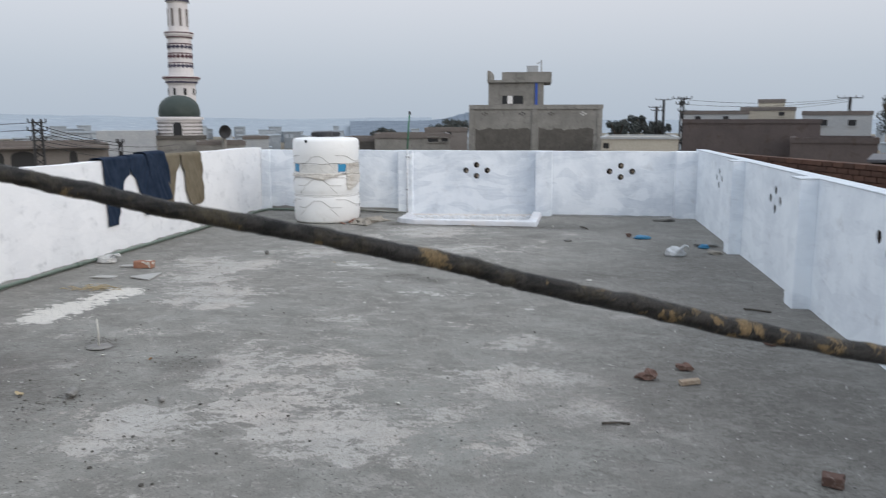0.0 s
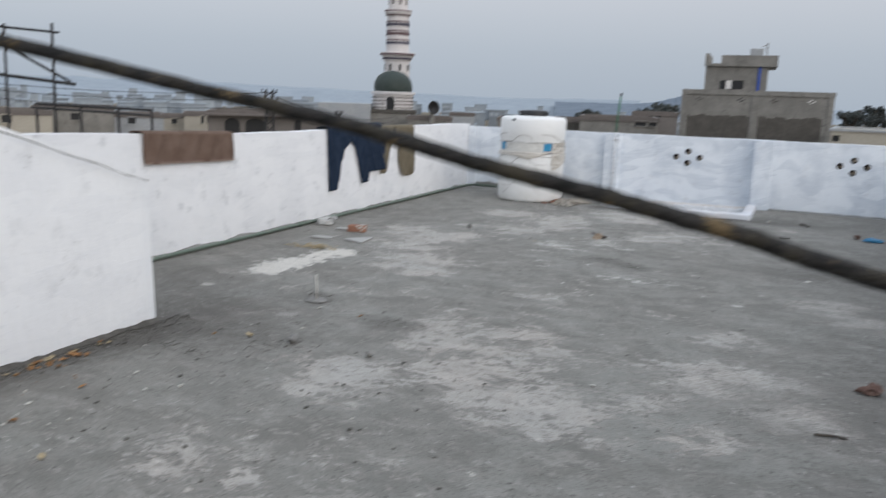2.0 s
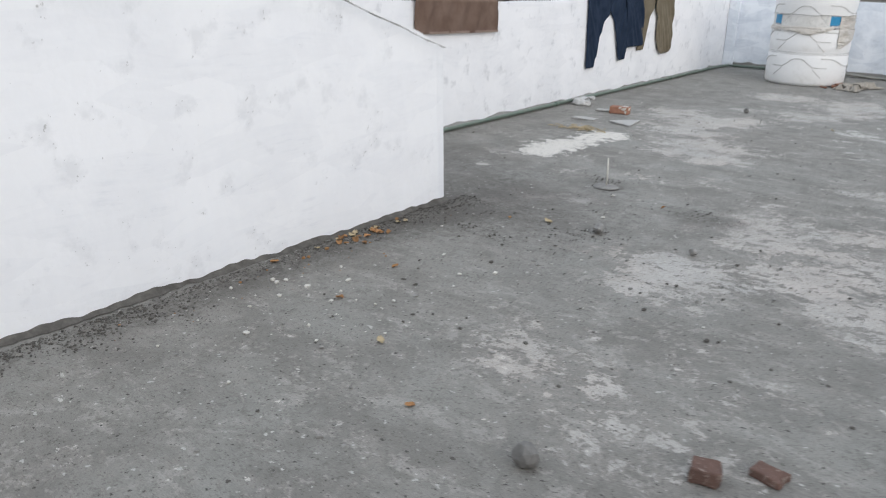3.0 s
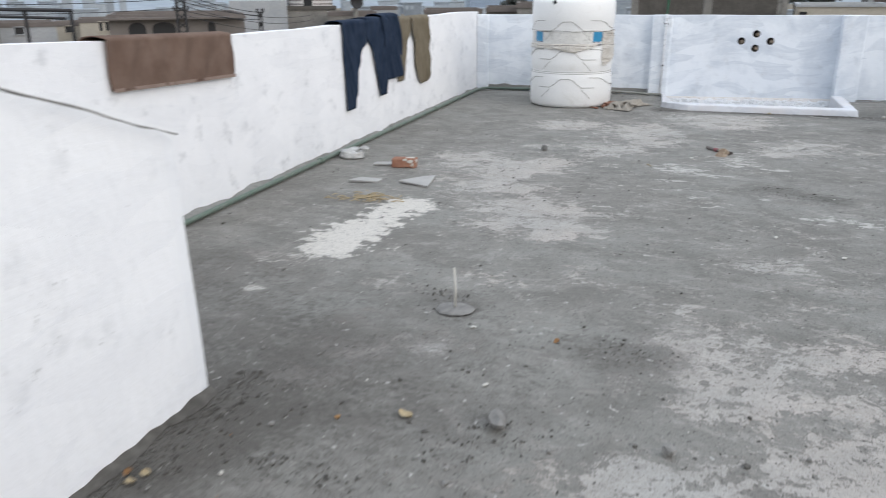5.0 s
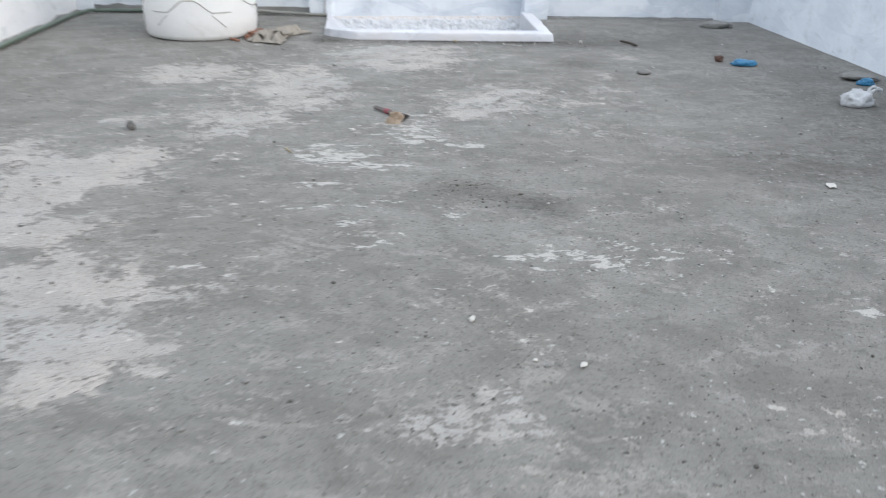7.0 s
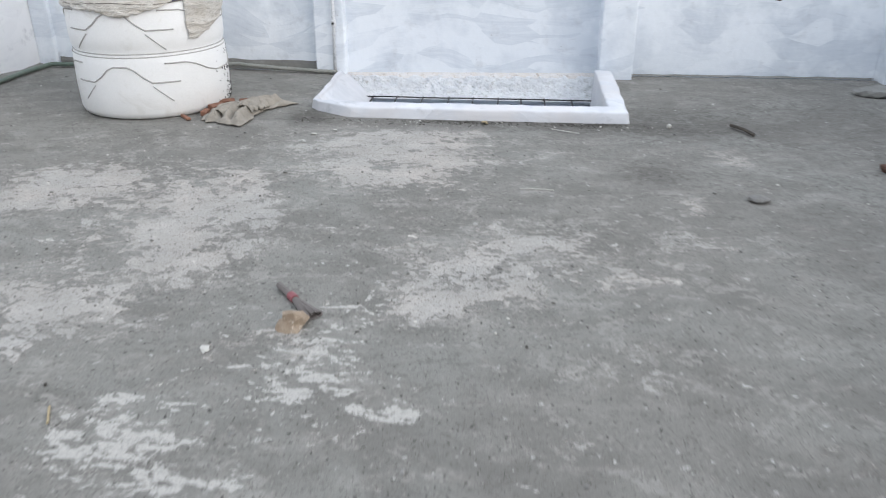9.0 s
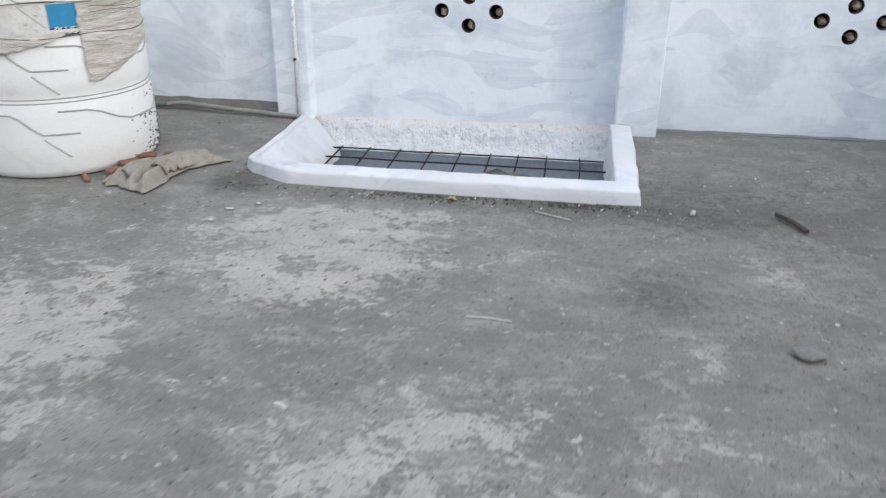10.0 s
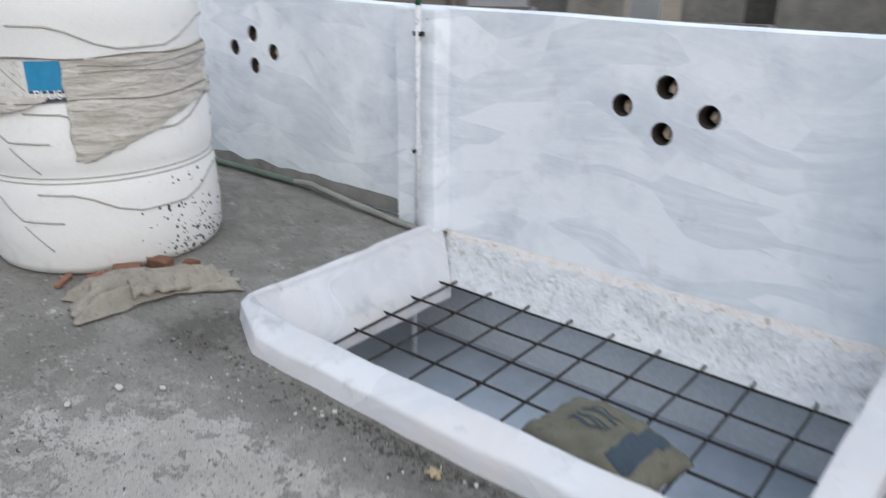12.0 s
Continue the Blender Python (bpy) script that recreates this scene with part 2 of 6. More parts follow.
def whitewash(name, white, thin, reach, smudge, arcs=0.6, warm=None):
    """Lime wash laid on by arm's-length sweeps of a broad brush: arched strokes with dry streaks, thin patches, smudges, specks of bare cement. reach: how tightly the sweeps bend."""
    m, n, l, b = nodes_of(name)
    p = stretch(n, l, 1, 1, 1)

    sepp = n.new("ShaderNodeSeparateXYZ")
    l.new(p, sepp.inputs[0])
    bend = noise_node(n, l, p, 0.55 * reach, 2, 0.45)
    r_ = maths(n, l, "ADD", sepp.outputs["Z"], maths(n, l, "MULTIPLY", bend, 0.8))
    along = maths(n, l, "ADD", sepp.outputs["X"], sepp.outputs["Y"])

    def swept(kr, ka):
        comb = n.new("ShaderNodeCombineXYZ")
        l.new(maths(n, l, "MULTIPLY", r_, kr), comb.inputs[0])
        l.new(maths(n, l, "MULTIPLY", along, ka), comb.inputs[1])
        return comb.outputs[0]
    # single brush loads, each with an edge and a thickness of its own, and the bristles' streaks in them
    load = n.new("ShaderNodeTexVoronoi")
    load.inputs["Scale"].default_value, load.inputs["Randomness"].default_value = 1.0, 0.9
    l.new(swept(7.5, 2.6), load.inputs["Vector"])
    sepl = n.new("ShaderNodeSeparateXYZ")
    l.new(load.outputs["Color"], sepl.inputs[0])
    hair = noise_node(n, l, swept(30.0, 3.6), 1.0, 5, 0.66)
    strokes = noise_node(n, l, swept(6.0, 2.2), 1.0, 4, 0.6)
    patch = noise_node(n, l, p, 1.7, 7, 0.64)
    dab = noise_node(n, l, p, 5.5, 6, 0.62)
    spot_ = noise_node(n, l, p, 42, 3, 0.6)
    grey = (0.50, 0.525, 0.57)

    def times(*xs):
        t = xs[0]
        for x in xs[1:]:
            t = maths(n, l, "MULTIPLY", t, x)
        return t

    def plus(*xs):
        t = xs[0]
        for x in xs[1:]:
            t = maths(n, l, "ADD", t, x)
        return t
    col = mixc(n, l, times(ramp(n, l, patch, 0.44, 0.60), arcs * 0.55), white, thin)
    dry = ramp(n, l, hair, 0.36, 0.60, (0.35, 0.35, 0.35, 1), (1, 1, 1, 1))
    k = plus(times(sepl.outputs["X"], 0.45), times(patch, 0.55), times(strokes, 0.35))
    col = mixc(n, l, times(ramp(n, l, k, 0.62, 0.76), dry, arcs * 0.55), col, thin)
    col = mixc(n, l, times(ramp(n, l, plus(times(hair, 0.55), times(strokes, 0.45)), 0.555, 0.62), ramp(n, l, patch, 0.44, 0.60), arcs * 0.42), col, grey)
    col = mixc(n, l, times(ramp(n, l, plus(times(sepl.outputs["Y"], 0.5), times(hair, 0.5)), 0.66, 0.74), arcs * 0.7), col, white)
    if warm:
        col = mixc(n, l, maths(n, l, "MULTIPLY", ramp(n, l, noise_node(n, l, p, 2.2, 3), 0.48, 0.65), 0.5), col, warm)
    col = mixc(n, l, maths(n, l, "MULTIPLY", ramp(n, l, dab, 0.57, 0.68), smudge), col, (0.42, 0.43, 0.45))
    col = mixc(n, l, maths(n, l, "MULTIPLY", ramp(n, l, maths(n, l, "ADD", maths(n, l, "MULTIPLY", dab, 0.35), maths(n, l, "MULTIPLY", spot_, 0.65)), 0.64, 0.69), 0.6), col, (0.28, 0.275, 0.26))
    l.new(col, b.inputs["Base Color"])
    b.inputs["Roughness"].default_value = 0.75
    b.inputs["Specular IOR Level"].default_value = 0.3
    h = plus(times(dab, 1.0), times(hair, 0.22), times(sepl.outputs["X"], 0.12), times(patch, 1.5), times(spot_, 0.06))
    bump_to(n, l, b, h, 0.45, 0.012)
    return m


def plain(name, c, rough=0.5, metal=0.0, spec=0.5):
    m, n, l, b = nodes_of(name)
    v = stretch(n, l, 1, 1, 1)
    g = noise_node(n, l, v, 30, 4, 0.6)
    col = mixc(n, l, 1.0, c, ramp(n, l, g, 0.2, 0.8, (0.85, 0.85, 0.85, 1), (1.12, 1.12, 1.12, 1)), "MULTIPLY")
    l.new(col, b.inputs["Base Color"])
    b.inputs["Roughness"].default_value, b.inputs["Metallic"].default_value = rough, metal
    b.inputs["Specular IOR Level"].default_value = spec
    return m


M_FLOOR = cement_floor()
# one whitewash; far and right copies have blue skylight in their colour
M_WALL_N = whitewash("skylit_whitewash_far", (0.835, 0.87, 0.91), (0.56, 0.61, 0.675), 1.25, 0.25, 0.92)
M_WALL_W = whitewash("whitewash_left", (0.83, 0.835, 0.85), (0.70, 0.71, 0.735), 1.1, 0.45, 0.6)
M_WALL_E = whitewash("skylit_whitewash_right", (0.80, 0.85, 0.90), (0.62, 0.67, 0.735), 1.2, 0.25, 0.8)
M_STAIR = whitewash("whitewash_stair", (0.84, 0.845, 0.855), (0.73, 0.74, 0.765), 0.9, 0.2, 0.6)
M_CURB = whitewash("whitewash_curb", (0.66, 0.665, 0.69), (0.50, 0.51, 0.54), 2.2, 0.7, 0.9, (0.66, 0.62, 0.60))
M_ROUGH = surf("rough_whitewashed_mortar", (0.78, 0.79, 0.80), (0.68, 0.69, 0.71), (0.50, 0.49, 0.47), scale=7, fine=45, rough=0.9, bump=1.0, dist=0.03, sq=(1, 1, 1.8))
M_SAND = surf("sandy_whitewash", (0.70, 0.655, 0.61), (0.74, 0.73, 0.73), (0.45, 0.39, 0.33), scale=14, fine=90, rough=0.95, bump=0.7, dist=0.006)
M_CEMENT = surf("bare_cement", (0.20, 0.195, 0.18), (0.27, 0.265, 0.25), (0.15, 0.145, 0.135), scale=5, fine=80, rough=0.9, bump=0.5)
# wall-top colour, lowered because the sky lights that face strongly
M_TOP_TONED = surf("toned_down_wall_top", (0.55, 0.59, 0.635), (0.62, 0.66, 0.705), (0.44, 0.46, 0.48), scale=5, fine=60, rough=0.9, bump=0.3)
M_SOIL = surf("dark_soil", (0.07, 0.065, 0.058), (0.12, 0.112, 0.10), None, scale=20, fine=120, rough=1.0, bump=0.3)
M_SHAFT = surf("shaft_plaster", (0.80, 0.835, 0.88), (0.74, 0.78, 0.83), None, scale=1.5, fine=40, rough=0.7, bump=0.0)
M_SHAFTF = surf("polished_shaft_floor", (0.50, 0.56, 0.64), (0.43, 0.49, 0.57), None, scale=1.2, fine=6, rough=0.14, bump=0.0, spec=0.8)
M_CLAYT = surf("sandy_clay_lump", (0.40, 0.31, 0.23), (0.48, 0.39, 0.30), None, scale=30, fine=120, rough=0.95, bump=0.5)
# near-black clay: the shade inside the vents is in the colour
M_CLAY_SHADED = surf("shaded_vent_clay", (0.035, 0.028, 0.024), (0.055, 0.042, 0.035), None, scale=20, fine=90, rough=0.9)
M_IRON = surf("rusty_rebar", (0.011, 0.011, 0.012), (0.030, 0.025, 0.022), None, scale=30, fine=200, rough=0.7, bump=0.5, dist=0.001)
M_PIPE_G = surf("green_plastic_pipe", (0.105, 0.150, 0.118), (0.14, 0.175, 0.145), (0.20, 0.195, 0.17), scale=7, fine=40, rough=0.5, bump=0.05)
M_PIPE_D = plain("dark_green_pipe", (0.03, 0.13, 0.07), 0.45)
M_PIPE_W = surf("whitewashed_pipe", (0.76, 0.77, 0.79), (0.6, 0.61, 0.63), (0.35, 0.36, 0.35), scale=14, fine=60, rough=0.6, bump=0.2)

WEST, EAST, NORTH, SOUTH = -2.70, 4.92, 14.0, -2.6
TOP = 1.10

# ---- cement roof floor: pale worn patches (x, y, rx, ry, strength), soil and soot marks, broad darker areas ----
LIME_NEAR = [
    (2.44, 5.05, 0.26, 0.16, 0.85), (2.84, 5.38, 0.28, 0.18, 0.85), (2.95, 4.86, 0.2, 0.14, 0.8), (3.36, 4.63, 0.17, 0.1, 0.75), (3.12, 4.42, 0.2, 0.09, 0.7), (1.72, 4.39, 0.18, 0.10, 0.7), (1.92, 4.14, 0.18, 0.1, 0.75),
    (2.44, 4.25, 0.2, 0.1, 0.75), (3.17, 7.42, 0.18, 0.18, 0.85), (3.48, 7.10, 0.18, 0.14, 0.85), (2.61, 6.17, 0.2, 0.12, 0.75), (3.54, 4.52, 0.1, 0.08, 0.65),
    (0.56, 4, 0.25, 0.17, 0.77), (1.55, 4.37, 0.29, 0.2, 0.72), (0.37, 4.4, 0.24, 0.15, 0.77), (2.58, 4.42, 0.17, 0.11, 0.62), (1.24, 4.49, 0.18, 0.16, 0.87), (2.11, 4.68, 0.26, 0.16, 0.67), (0.96, 4.74, 0.31, 0.23, 0.72),
    (-0.94, 4.8, 0.12, 0.08, 0.87), (-0.8, 4.98, 0.1, 0.18, 0.77), (2.94, 4.98, 0.17, 0.16, 0.72), (0.62, 5.12, 0.1, 0.12, 0.92), (-1.01, 5.13, 0.12, 0.05, 0.42), (-0.51, 5.17, 0.12, 0.13, 0.87), (1.48, 5.19, 0.27, 0.24, 0.72),
    (0.83, 5.24, 0.12, 0.13, 0.67), (-0.89, 5.36, 0.13, 0.04, 0.42), (0.36, 5.44, 0.08, 0.07, 0.62), (2.46, 5.45, 0.37, 0.21, 0.82), (0.58, 5.48, 0.12, 0.12, 0.67), (1.1, 5.49, 0.21, 0.15, 0.57), (1.09, 5.58, 0.24, 0.16, 0.62),
]
LIME_STAIR_END = [
    (0.62, 5.89, 0.13, 0.13, 0.8), (-0.35, 6.04, 0.15, 0.07, 0.8), (2.5, 6.09, 0.2, 0.14, 0.8), (0.03, 6.2, 0.09, 0.05, 0.7), (-0.24, 6.94, 0.22, 0.12, 0.95), (-0.31, 6.96, 0.24, 0.08, 1), (3.51, 7.12, 0.23, 0.14, 0.9),
    (-0.57, 7.14, 0.3, 0.2, 0.9), (-0.37, 7.16, 0.23, 0.09, 0.95), (-0.57, 7.44, 0.25, 0.13, 1), (-0.24, 7.47, 0.15, 0.1, 0.8), (-0.52, 7.55, 0.41, 0.17, 0.95),
]
LIME_MIDDLE = [
    (3.24, 7.69, 0.32, 0.18, 0.85), (-0.69, 7.97, 0.24, 0.11, 0.95), (-1.03, 8.2, 0.31, 0.45, 0.9), (-0.98, 8.39, 0.19, 0.26, 0.95), (-0.78, 8.74, 0.22, 0.14, 0.95), (-0.84, 8.89, 0.34, 0.19, 0.95), (-1.42, 8.95, 0.31, 0.43, 0.8),
    (-0.69, 9.02, 0.17, 0.15, 1), (-0.18, 9.6, 0.2, 0.25, 0.95), (-0.86, 9.74, 0.23, 0.12, 0.85), (-0.23, 9.8, 0.26, 0.14, 1), (-0.2, 9.81, 0.22, 0.15, 0.95), (1.42, 9.91, 0.2, 0.12, 0.85), (-0.03, 10.18, 0.15, 0.07, 0.7),
]
LIME_FAR = [
    (0.08, 10.42, 0.17, 0.18, 0.95), (0.05, 10.49, 0.19, 0.37, 0.9), (0, 10.51, 0.33, 0.37, 0.9), (0.42, 10.68, 0.07, 0.1, 0.85), (-0.83, 10.9, 0.27, 0.26, 0.85), (0, 10.91, 0.28, 0.25, 1), (-0.8, 11.01, 0.27, 0.29, 0.95),
    (-0.8, 11.01, 0.26, 0.17, 0.8), (0.8, 11.28, 0.14, 0.09, 1), (0.75, 11.32, 0.15, 0.09, 1), (0.87, 11.38, 0.48, 0.18, 0.8), (0.5, 11.41, 0.11, 0.06, 0.8), (1.2, 11.6, 0.13, 0.07, 0.85), (0.91, 11.73, 0.17, 0.13, 1),
    (1.72, 11.8, 0.09, 0.07, 0.8), (0.64, 11.81, 0.46, 0.27, 0.95), (1.17, 11.82, 0.24, 0.22, 0.8), (1.07, 11.86, 0.11, 0.12, 0.85), (0.86, 12.08, 0.28, 0.14, 0.85), (1.3, 12.11, 0.14, 0.09, 0.7),
]
FLECK_NEAR = [
    (2.52, 7.23, 0.07, 0.08, 0.95), (1.65, 7.61, 0.07, 0.04, 1), (-0.02, 7.63, 0.1, 0.04, 0.75), (1.3, 7.68, 0.07, 0.06, 0.85), (1.67, 7.7, 0.39, 0.14, 0.7), (1.45, 7.73, 0.09, 0.09, 0.9), (0.69, 7.85, 0.08, 0.06, 0.85),
    (0.56, 8.08, 0.12, 0.04, 1), (-0.08, 8.13, 0.13, 0.04, 0.8), (1.03, 8.14, 0.08, 0.04, 0.85), (0.36, 8.24, 0.13, 0.04, 1), (0.66, 8.32, 0.11, 0.04, 0.8), (0.37, 8.55, 0.14, 0.05, 0.95), (0.64, 8.83, 0.18, 0.06, 0.95),
]
FLECK_FAR = [
    (0.77, 8.84, 0.17, 0.04, 1), (0.37, 8.92, 0.15, 0.11, 0.9), (0.49, 8.99, 0.19, 0.1, 1), (0.33, 9, 0.1, 0.09, 0.85), (0.38, 9.16, 0.13, 0.06, 0.9), (1.13, 9.17, 0.05, 0.05, 1), (1.27, 9.23, 0.11, 0.09, 0.7),
    (0.84, 9.34, 0.22, 0.2, 0.6), (0.98, 9.37, 0.08, 0.05, 1), (0.92, 9.39, 0.17, 0.16, 0.75), (0.9, 9.56, 0.12, 0.1, 0.9), (0.59, 9.74, 0.13, 0.05, 0.75), (1.01, 9.86, 0.14, 0.14, 0.7),
]
THIN_LIME = [
    (0.93, 2.95, 0.26, 0.25, 0.7), (0.41, 3.09, 0.24, 0.23, 0.55), (1.23, 3.41, 0.14, 0.16, 0.55), (0.49, 4.23, 0.22, 0.24, 0.85), (1.68, 4.33, 0.2, 0.23, 0.8), (1.24, 4.68, 0.23, 0.31, 0.6), (0.98, 5.12, 0.23, 0.11, 0.65),
    (-1.59, 5.19, 0.1, 0.06, 0.5), (0.69, 5.31, 0.21, 0.28, 0.7), (1.42, 6.4, 0.09, 0.05, 0.5), (1.05, 6.53, 0.05, 0.08, 0.6), (2.05, 6.61, 0.14, 0.08, 0.5), (0.9, 6.63, 0.07, 0.09, 0.65), (1.87, 9.04, 0.1, 0.05, 0.6),
    (1.88, 9.47, 0.1, 0.13, 0.55), (1.24, 10.11, 0.12, 0.16, 0.6), (1.37, 10.31, 0.24, 0.26, 0.6), (2.42, 10.46, 0.15, 0.12, 0.55), (1.57, 10.54, 0.16, 0.16, 0.5),
]
DARK_AREAS = [
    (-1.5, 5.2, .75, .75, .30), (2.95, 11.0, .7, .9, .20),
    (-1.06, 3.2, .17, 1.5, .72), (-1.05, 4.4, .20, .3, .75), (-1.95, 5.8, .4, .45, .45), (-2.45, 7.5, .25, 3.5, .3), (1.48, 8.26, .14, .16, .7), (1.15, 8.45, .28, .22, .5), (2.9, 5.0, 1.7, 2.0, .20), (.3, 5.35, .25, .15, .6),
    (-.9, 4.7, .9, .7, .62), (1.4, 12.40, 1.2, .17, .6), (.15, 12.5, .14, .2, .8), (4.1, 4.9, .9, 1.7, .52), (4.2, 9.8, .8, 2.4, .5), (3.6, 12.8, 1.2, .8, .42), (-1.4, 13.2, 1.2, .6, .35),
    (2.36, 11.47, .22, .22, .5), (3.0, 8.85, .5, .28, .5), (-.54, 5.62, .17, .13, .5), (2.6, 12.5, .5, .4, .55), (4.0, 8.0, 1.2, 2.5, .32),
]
SCUFFED = [
    (1.48, 10.15, 0.21, 0.17, 0.75), (1.66, 9.95, 0.14, 0.1, 0.75), (1.8, 10.49, 0.17, 0.15, 0.6), (2.02, 10.22, 0.13, 0.14, 0.65), (2.23, 9.89, 0.09, 0.11, 0.6), (1.19, 9.91, 0.09, 0.09, 0.9), (0.81, 9.59, 0.09, 0.09, 0.95),
    (2.48, 11.01, 0.09, 0.19, 0.6), (2.49, 10.43, 0.14, 0.1, 0.6), (2.82, 11.83, 0.16, 0.15, 0.7), (1.96, 11.52, 0.1, 0.06, 0.6), (1.12, 11.2, 0.17, 0.08, 0.5), (0.79, 6.82, 0.22, 0.09, 0.5), (1.08, 6.57, 0.16, 0.14, 0.5),
    (1.26, 6.01, 0.13, 0.1, 0.55), (-2.22, 6.25, 0.13, 0.09, 0.5), (-1.81, 6.02, 0.17, 0.08, 0.6), (-0.98, 5.78, 0.13, 0.08, 0.55),
]
LIME = SCUFFED + LIME_NEAR + LIME_STAIR_END + LIME_MIDDLE + LIME_FAR + THIN_LIME
FLECK = FLECK_NEAR + FLECK_FAR
SPILL = [(-1.52, 6.28, .17, .20, .95), (-1.50, 6.62, .22, .26, .95), (-1.43, 7.0, .17, .26, .8), (-1.38, 7.32, .20, .18, .95), (-1.6, 5.56, .07, .05, .9), (-1.75, 5.96, .16, .04, .55), (-1.32, 5.9, .05, .05, .4), (-1.9, 5.75, .08, .04, .5)]
FX = [round(WEST - 0.05 + 0.05 * i, 3) for i in range(int((EAST - WEST + 0.1) / 0.05) + 2)]
FY = [round(-2.65 + 0.05 * i, 3) for i in range(int((NORTH + 2.65) / 0.05) + 1)]
WELL = (0.10, 2.30, 12.55, 14.0)


def build_floor():
    bm = bmesh.new()
    a1 = bm.verts.layers.float.new("lime")
    a2 = bm.verts.layers.float.new("darkened")
    a3 = bm.verts.layers.float.new("spill")
    a4 = bm.verts.layers.float.new("fleck")

    def field(blobs, x, y, swell=1.22):
        bare = 1.0
        for cx, cy, rx, ry, s in blobs:
            rx, ry = rx * swell, ry * swell
            if abs(x - cx) < 2.5 * rx and abs(y - cy) < 2.5 * ry:
                bare *= 1 - min(s, 0.98) * math.exp(-(((x - cx) / rx) ** 2 + ((y - cy) / ry) ** 2))
        return 1 - bare
    grid = []
    for x in FX:
        row = []
        for y in FY:
            h = 0.006 * noise.noise(Vector((x * 0.8, y * 0.8, 3))) + 0.003 * noise.noise(Vector((x * 4, y * 4, 1)))
            v = bm.verts.new((x, y, h))
            wx = x + 0.16 * noise.noise(Vector((x * 2.6, y * 2.6, 11))) + 0.10 * noise.noise(Vector((x * 6.5, y * 6.5, 12)))
            wy = y + 0.20 * noise.noise(Vector((x * 2.6, y * 2.6, 21))) + 0.10 * noise.noise(Vector((x * 6.5, y * 6.5, 22)))
            v[a1], v[a2], v[a3], v[a4] = field(LIME, wx, wy), field(DARK_AREAS, x, y), field(SPILL, x, y, 1.08), field(FLECK, x, y)
            row.append(v)
        grid.append(row)
    for i in range(len(FX) - 1):
        for j in range(len(FY) - 1):
            mx, my = (FX[i] + FX[i + 1]) / 2, (FY[j] + FY[j + 1]) / 2
            if WELL[0] < mx < WELL[1] and WELL[2] < my < WELL[3] and my > 12.72 - 0.5 * (mx - 0.15):
                continue
            bm.faces.new((grid[i][j], grid[i + 1][j], grid[i + 1][j + 1], grid[i][j + 1]))
    bmesh.ops.delete(bm, geom=[v for v in bm.verts if not v.link_faces], context="VERTS")
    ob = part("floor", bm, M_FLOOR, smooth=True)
    return tagged(ob, "flat roof of grey cement with pale flaking patches", "roof floor", kind="structure")


floor = build_floor()
slab = part("roof_slab", box(WEST - 0.15, 0.13, SOUTH, NORTH + 0.15, -0.2, -0.03), M_CEMENT)
tagged(slab, "cement slab under the roof floor", "slab", kind="structure")
for nm, b_ in (("roof_slab", (2.30, EAST + 0.15, SOUTH, NORTH + 0.15)), ("roof_slab", (0.13, 2.30, SOUTH, 12.40))):
    tagged(part(nm, box(*b_, -0.2, -0.03), M_CEMENT), "cement slab under the roof floor", "slab", kind="structure")


# ---- parapets: panels with round vents, thicker piers between ----
def vented_panel(length, z0, z1, thick, vents, r=0.05, top_wave=0.0, rise=lambda x: 0.0):
    """A wall in the local x-z plane, its face at y = 0 and its back at y = thick, with round holes through it."""
    bm = bmesh.new()
    faces = []
    for y in (0.0, thick):
        loops = []
        n = max(4, int(length / 0.5))
        rim = [(length * i / n, z0) for i in range(n)] + [(length, z0)] + [(length * (1 - i / n), z1 + rise(length * (1 - i / n)) + top_wave * noise.noise(Vector((length * (1 - i / n) * 1.3, z1, 2)))) for i in range(n)] + [(0, z1 + rise(0))]
        loops.append([bm.verts.new((x, y, z)) for x, z in rim])
        for cx, cz in vents:
            loops.append([bm.verts.new((cx + r * math.cos(2 * math.pi * k / 16), y, cz + r * math.sin(2 * math.pi * k / 16))) for k in range(16)])
        edges = [bm.edges.new((lp[i], lp[(i + 1) % len(lp)])) for lp in loops for i in range(len(lp))]
        bmesh.ops.triangle_fill(bm, use_beauty=True, use_dissolve=False, edges=edges, normal=(0, -1 if y == 0 else 1, 0))
        faces.append(loops)
    for la, lb in zip(*faces):
        for i in range(len(la)):
            j = (i + 1) % len(la)
            bm.faces.new((la[i], la[j], lb[j], lb[i]))
    bmesh.ops.recalc_face_normals(bm, faces=bm.faces[:])
    return bm


def diamond(cx, cz=0.765):
    return [(cx, cz + 0.095), (cx, cz - 0.095), (cx - 0.187, cz), (cx + 0.187, cz)]


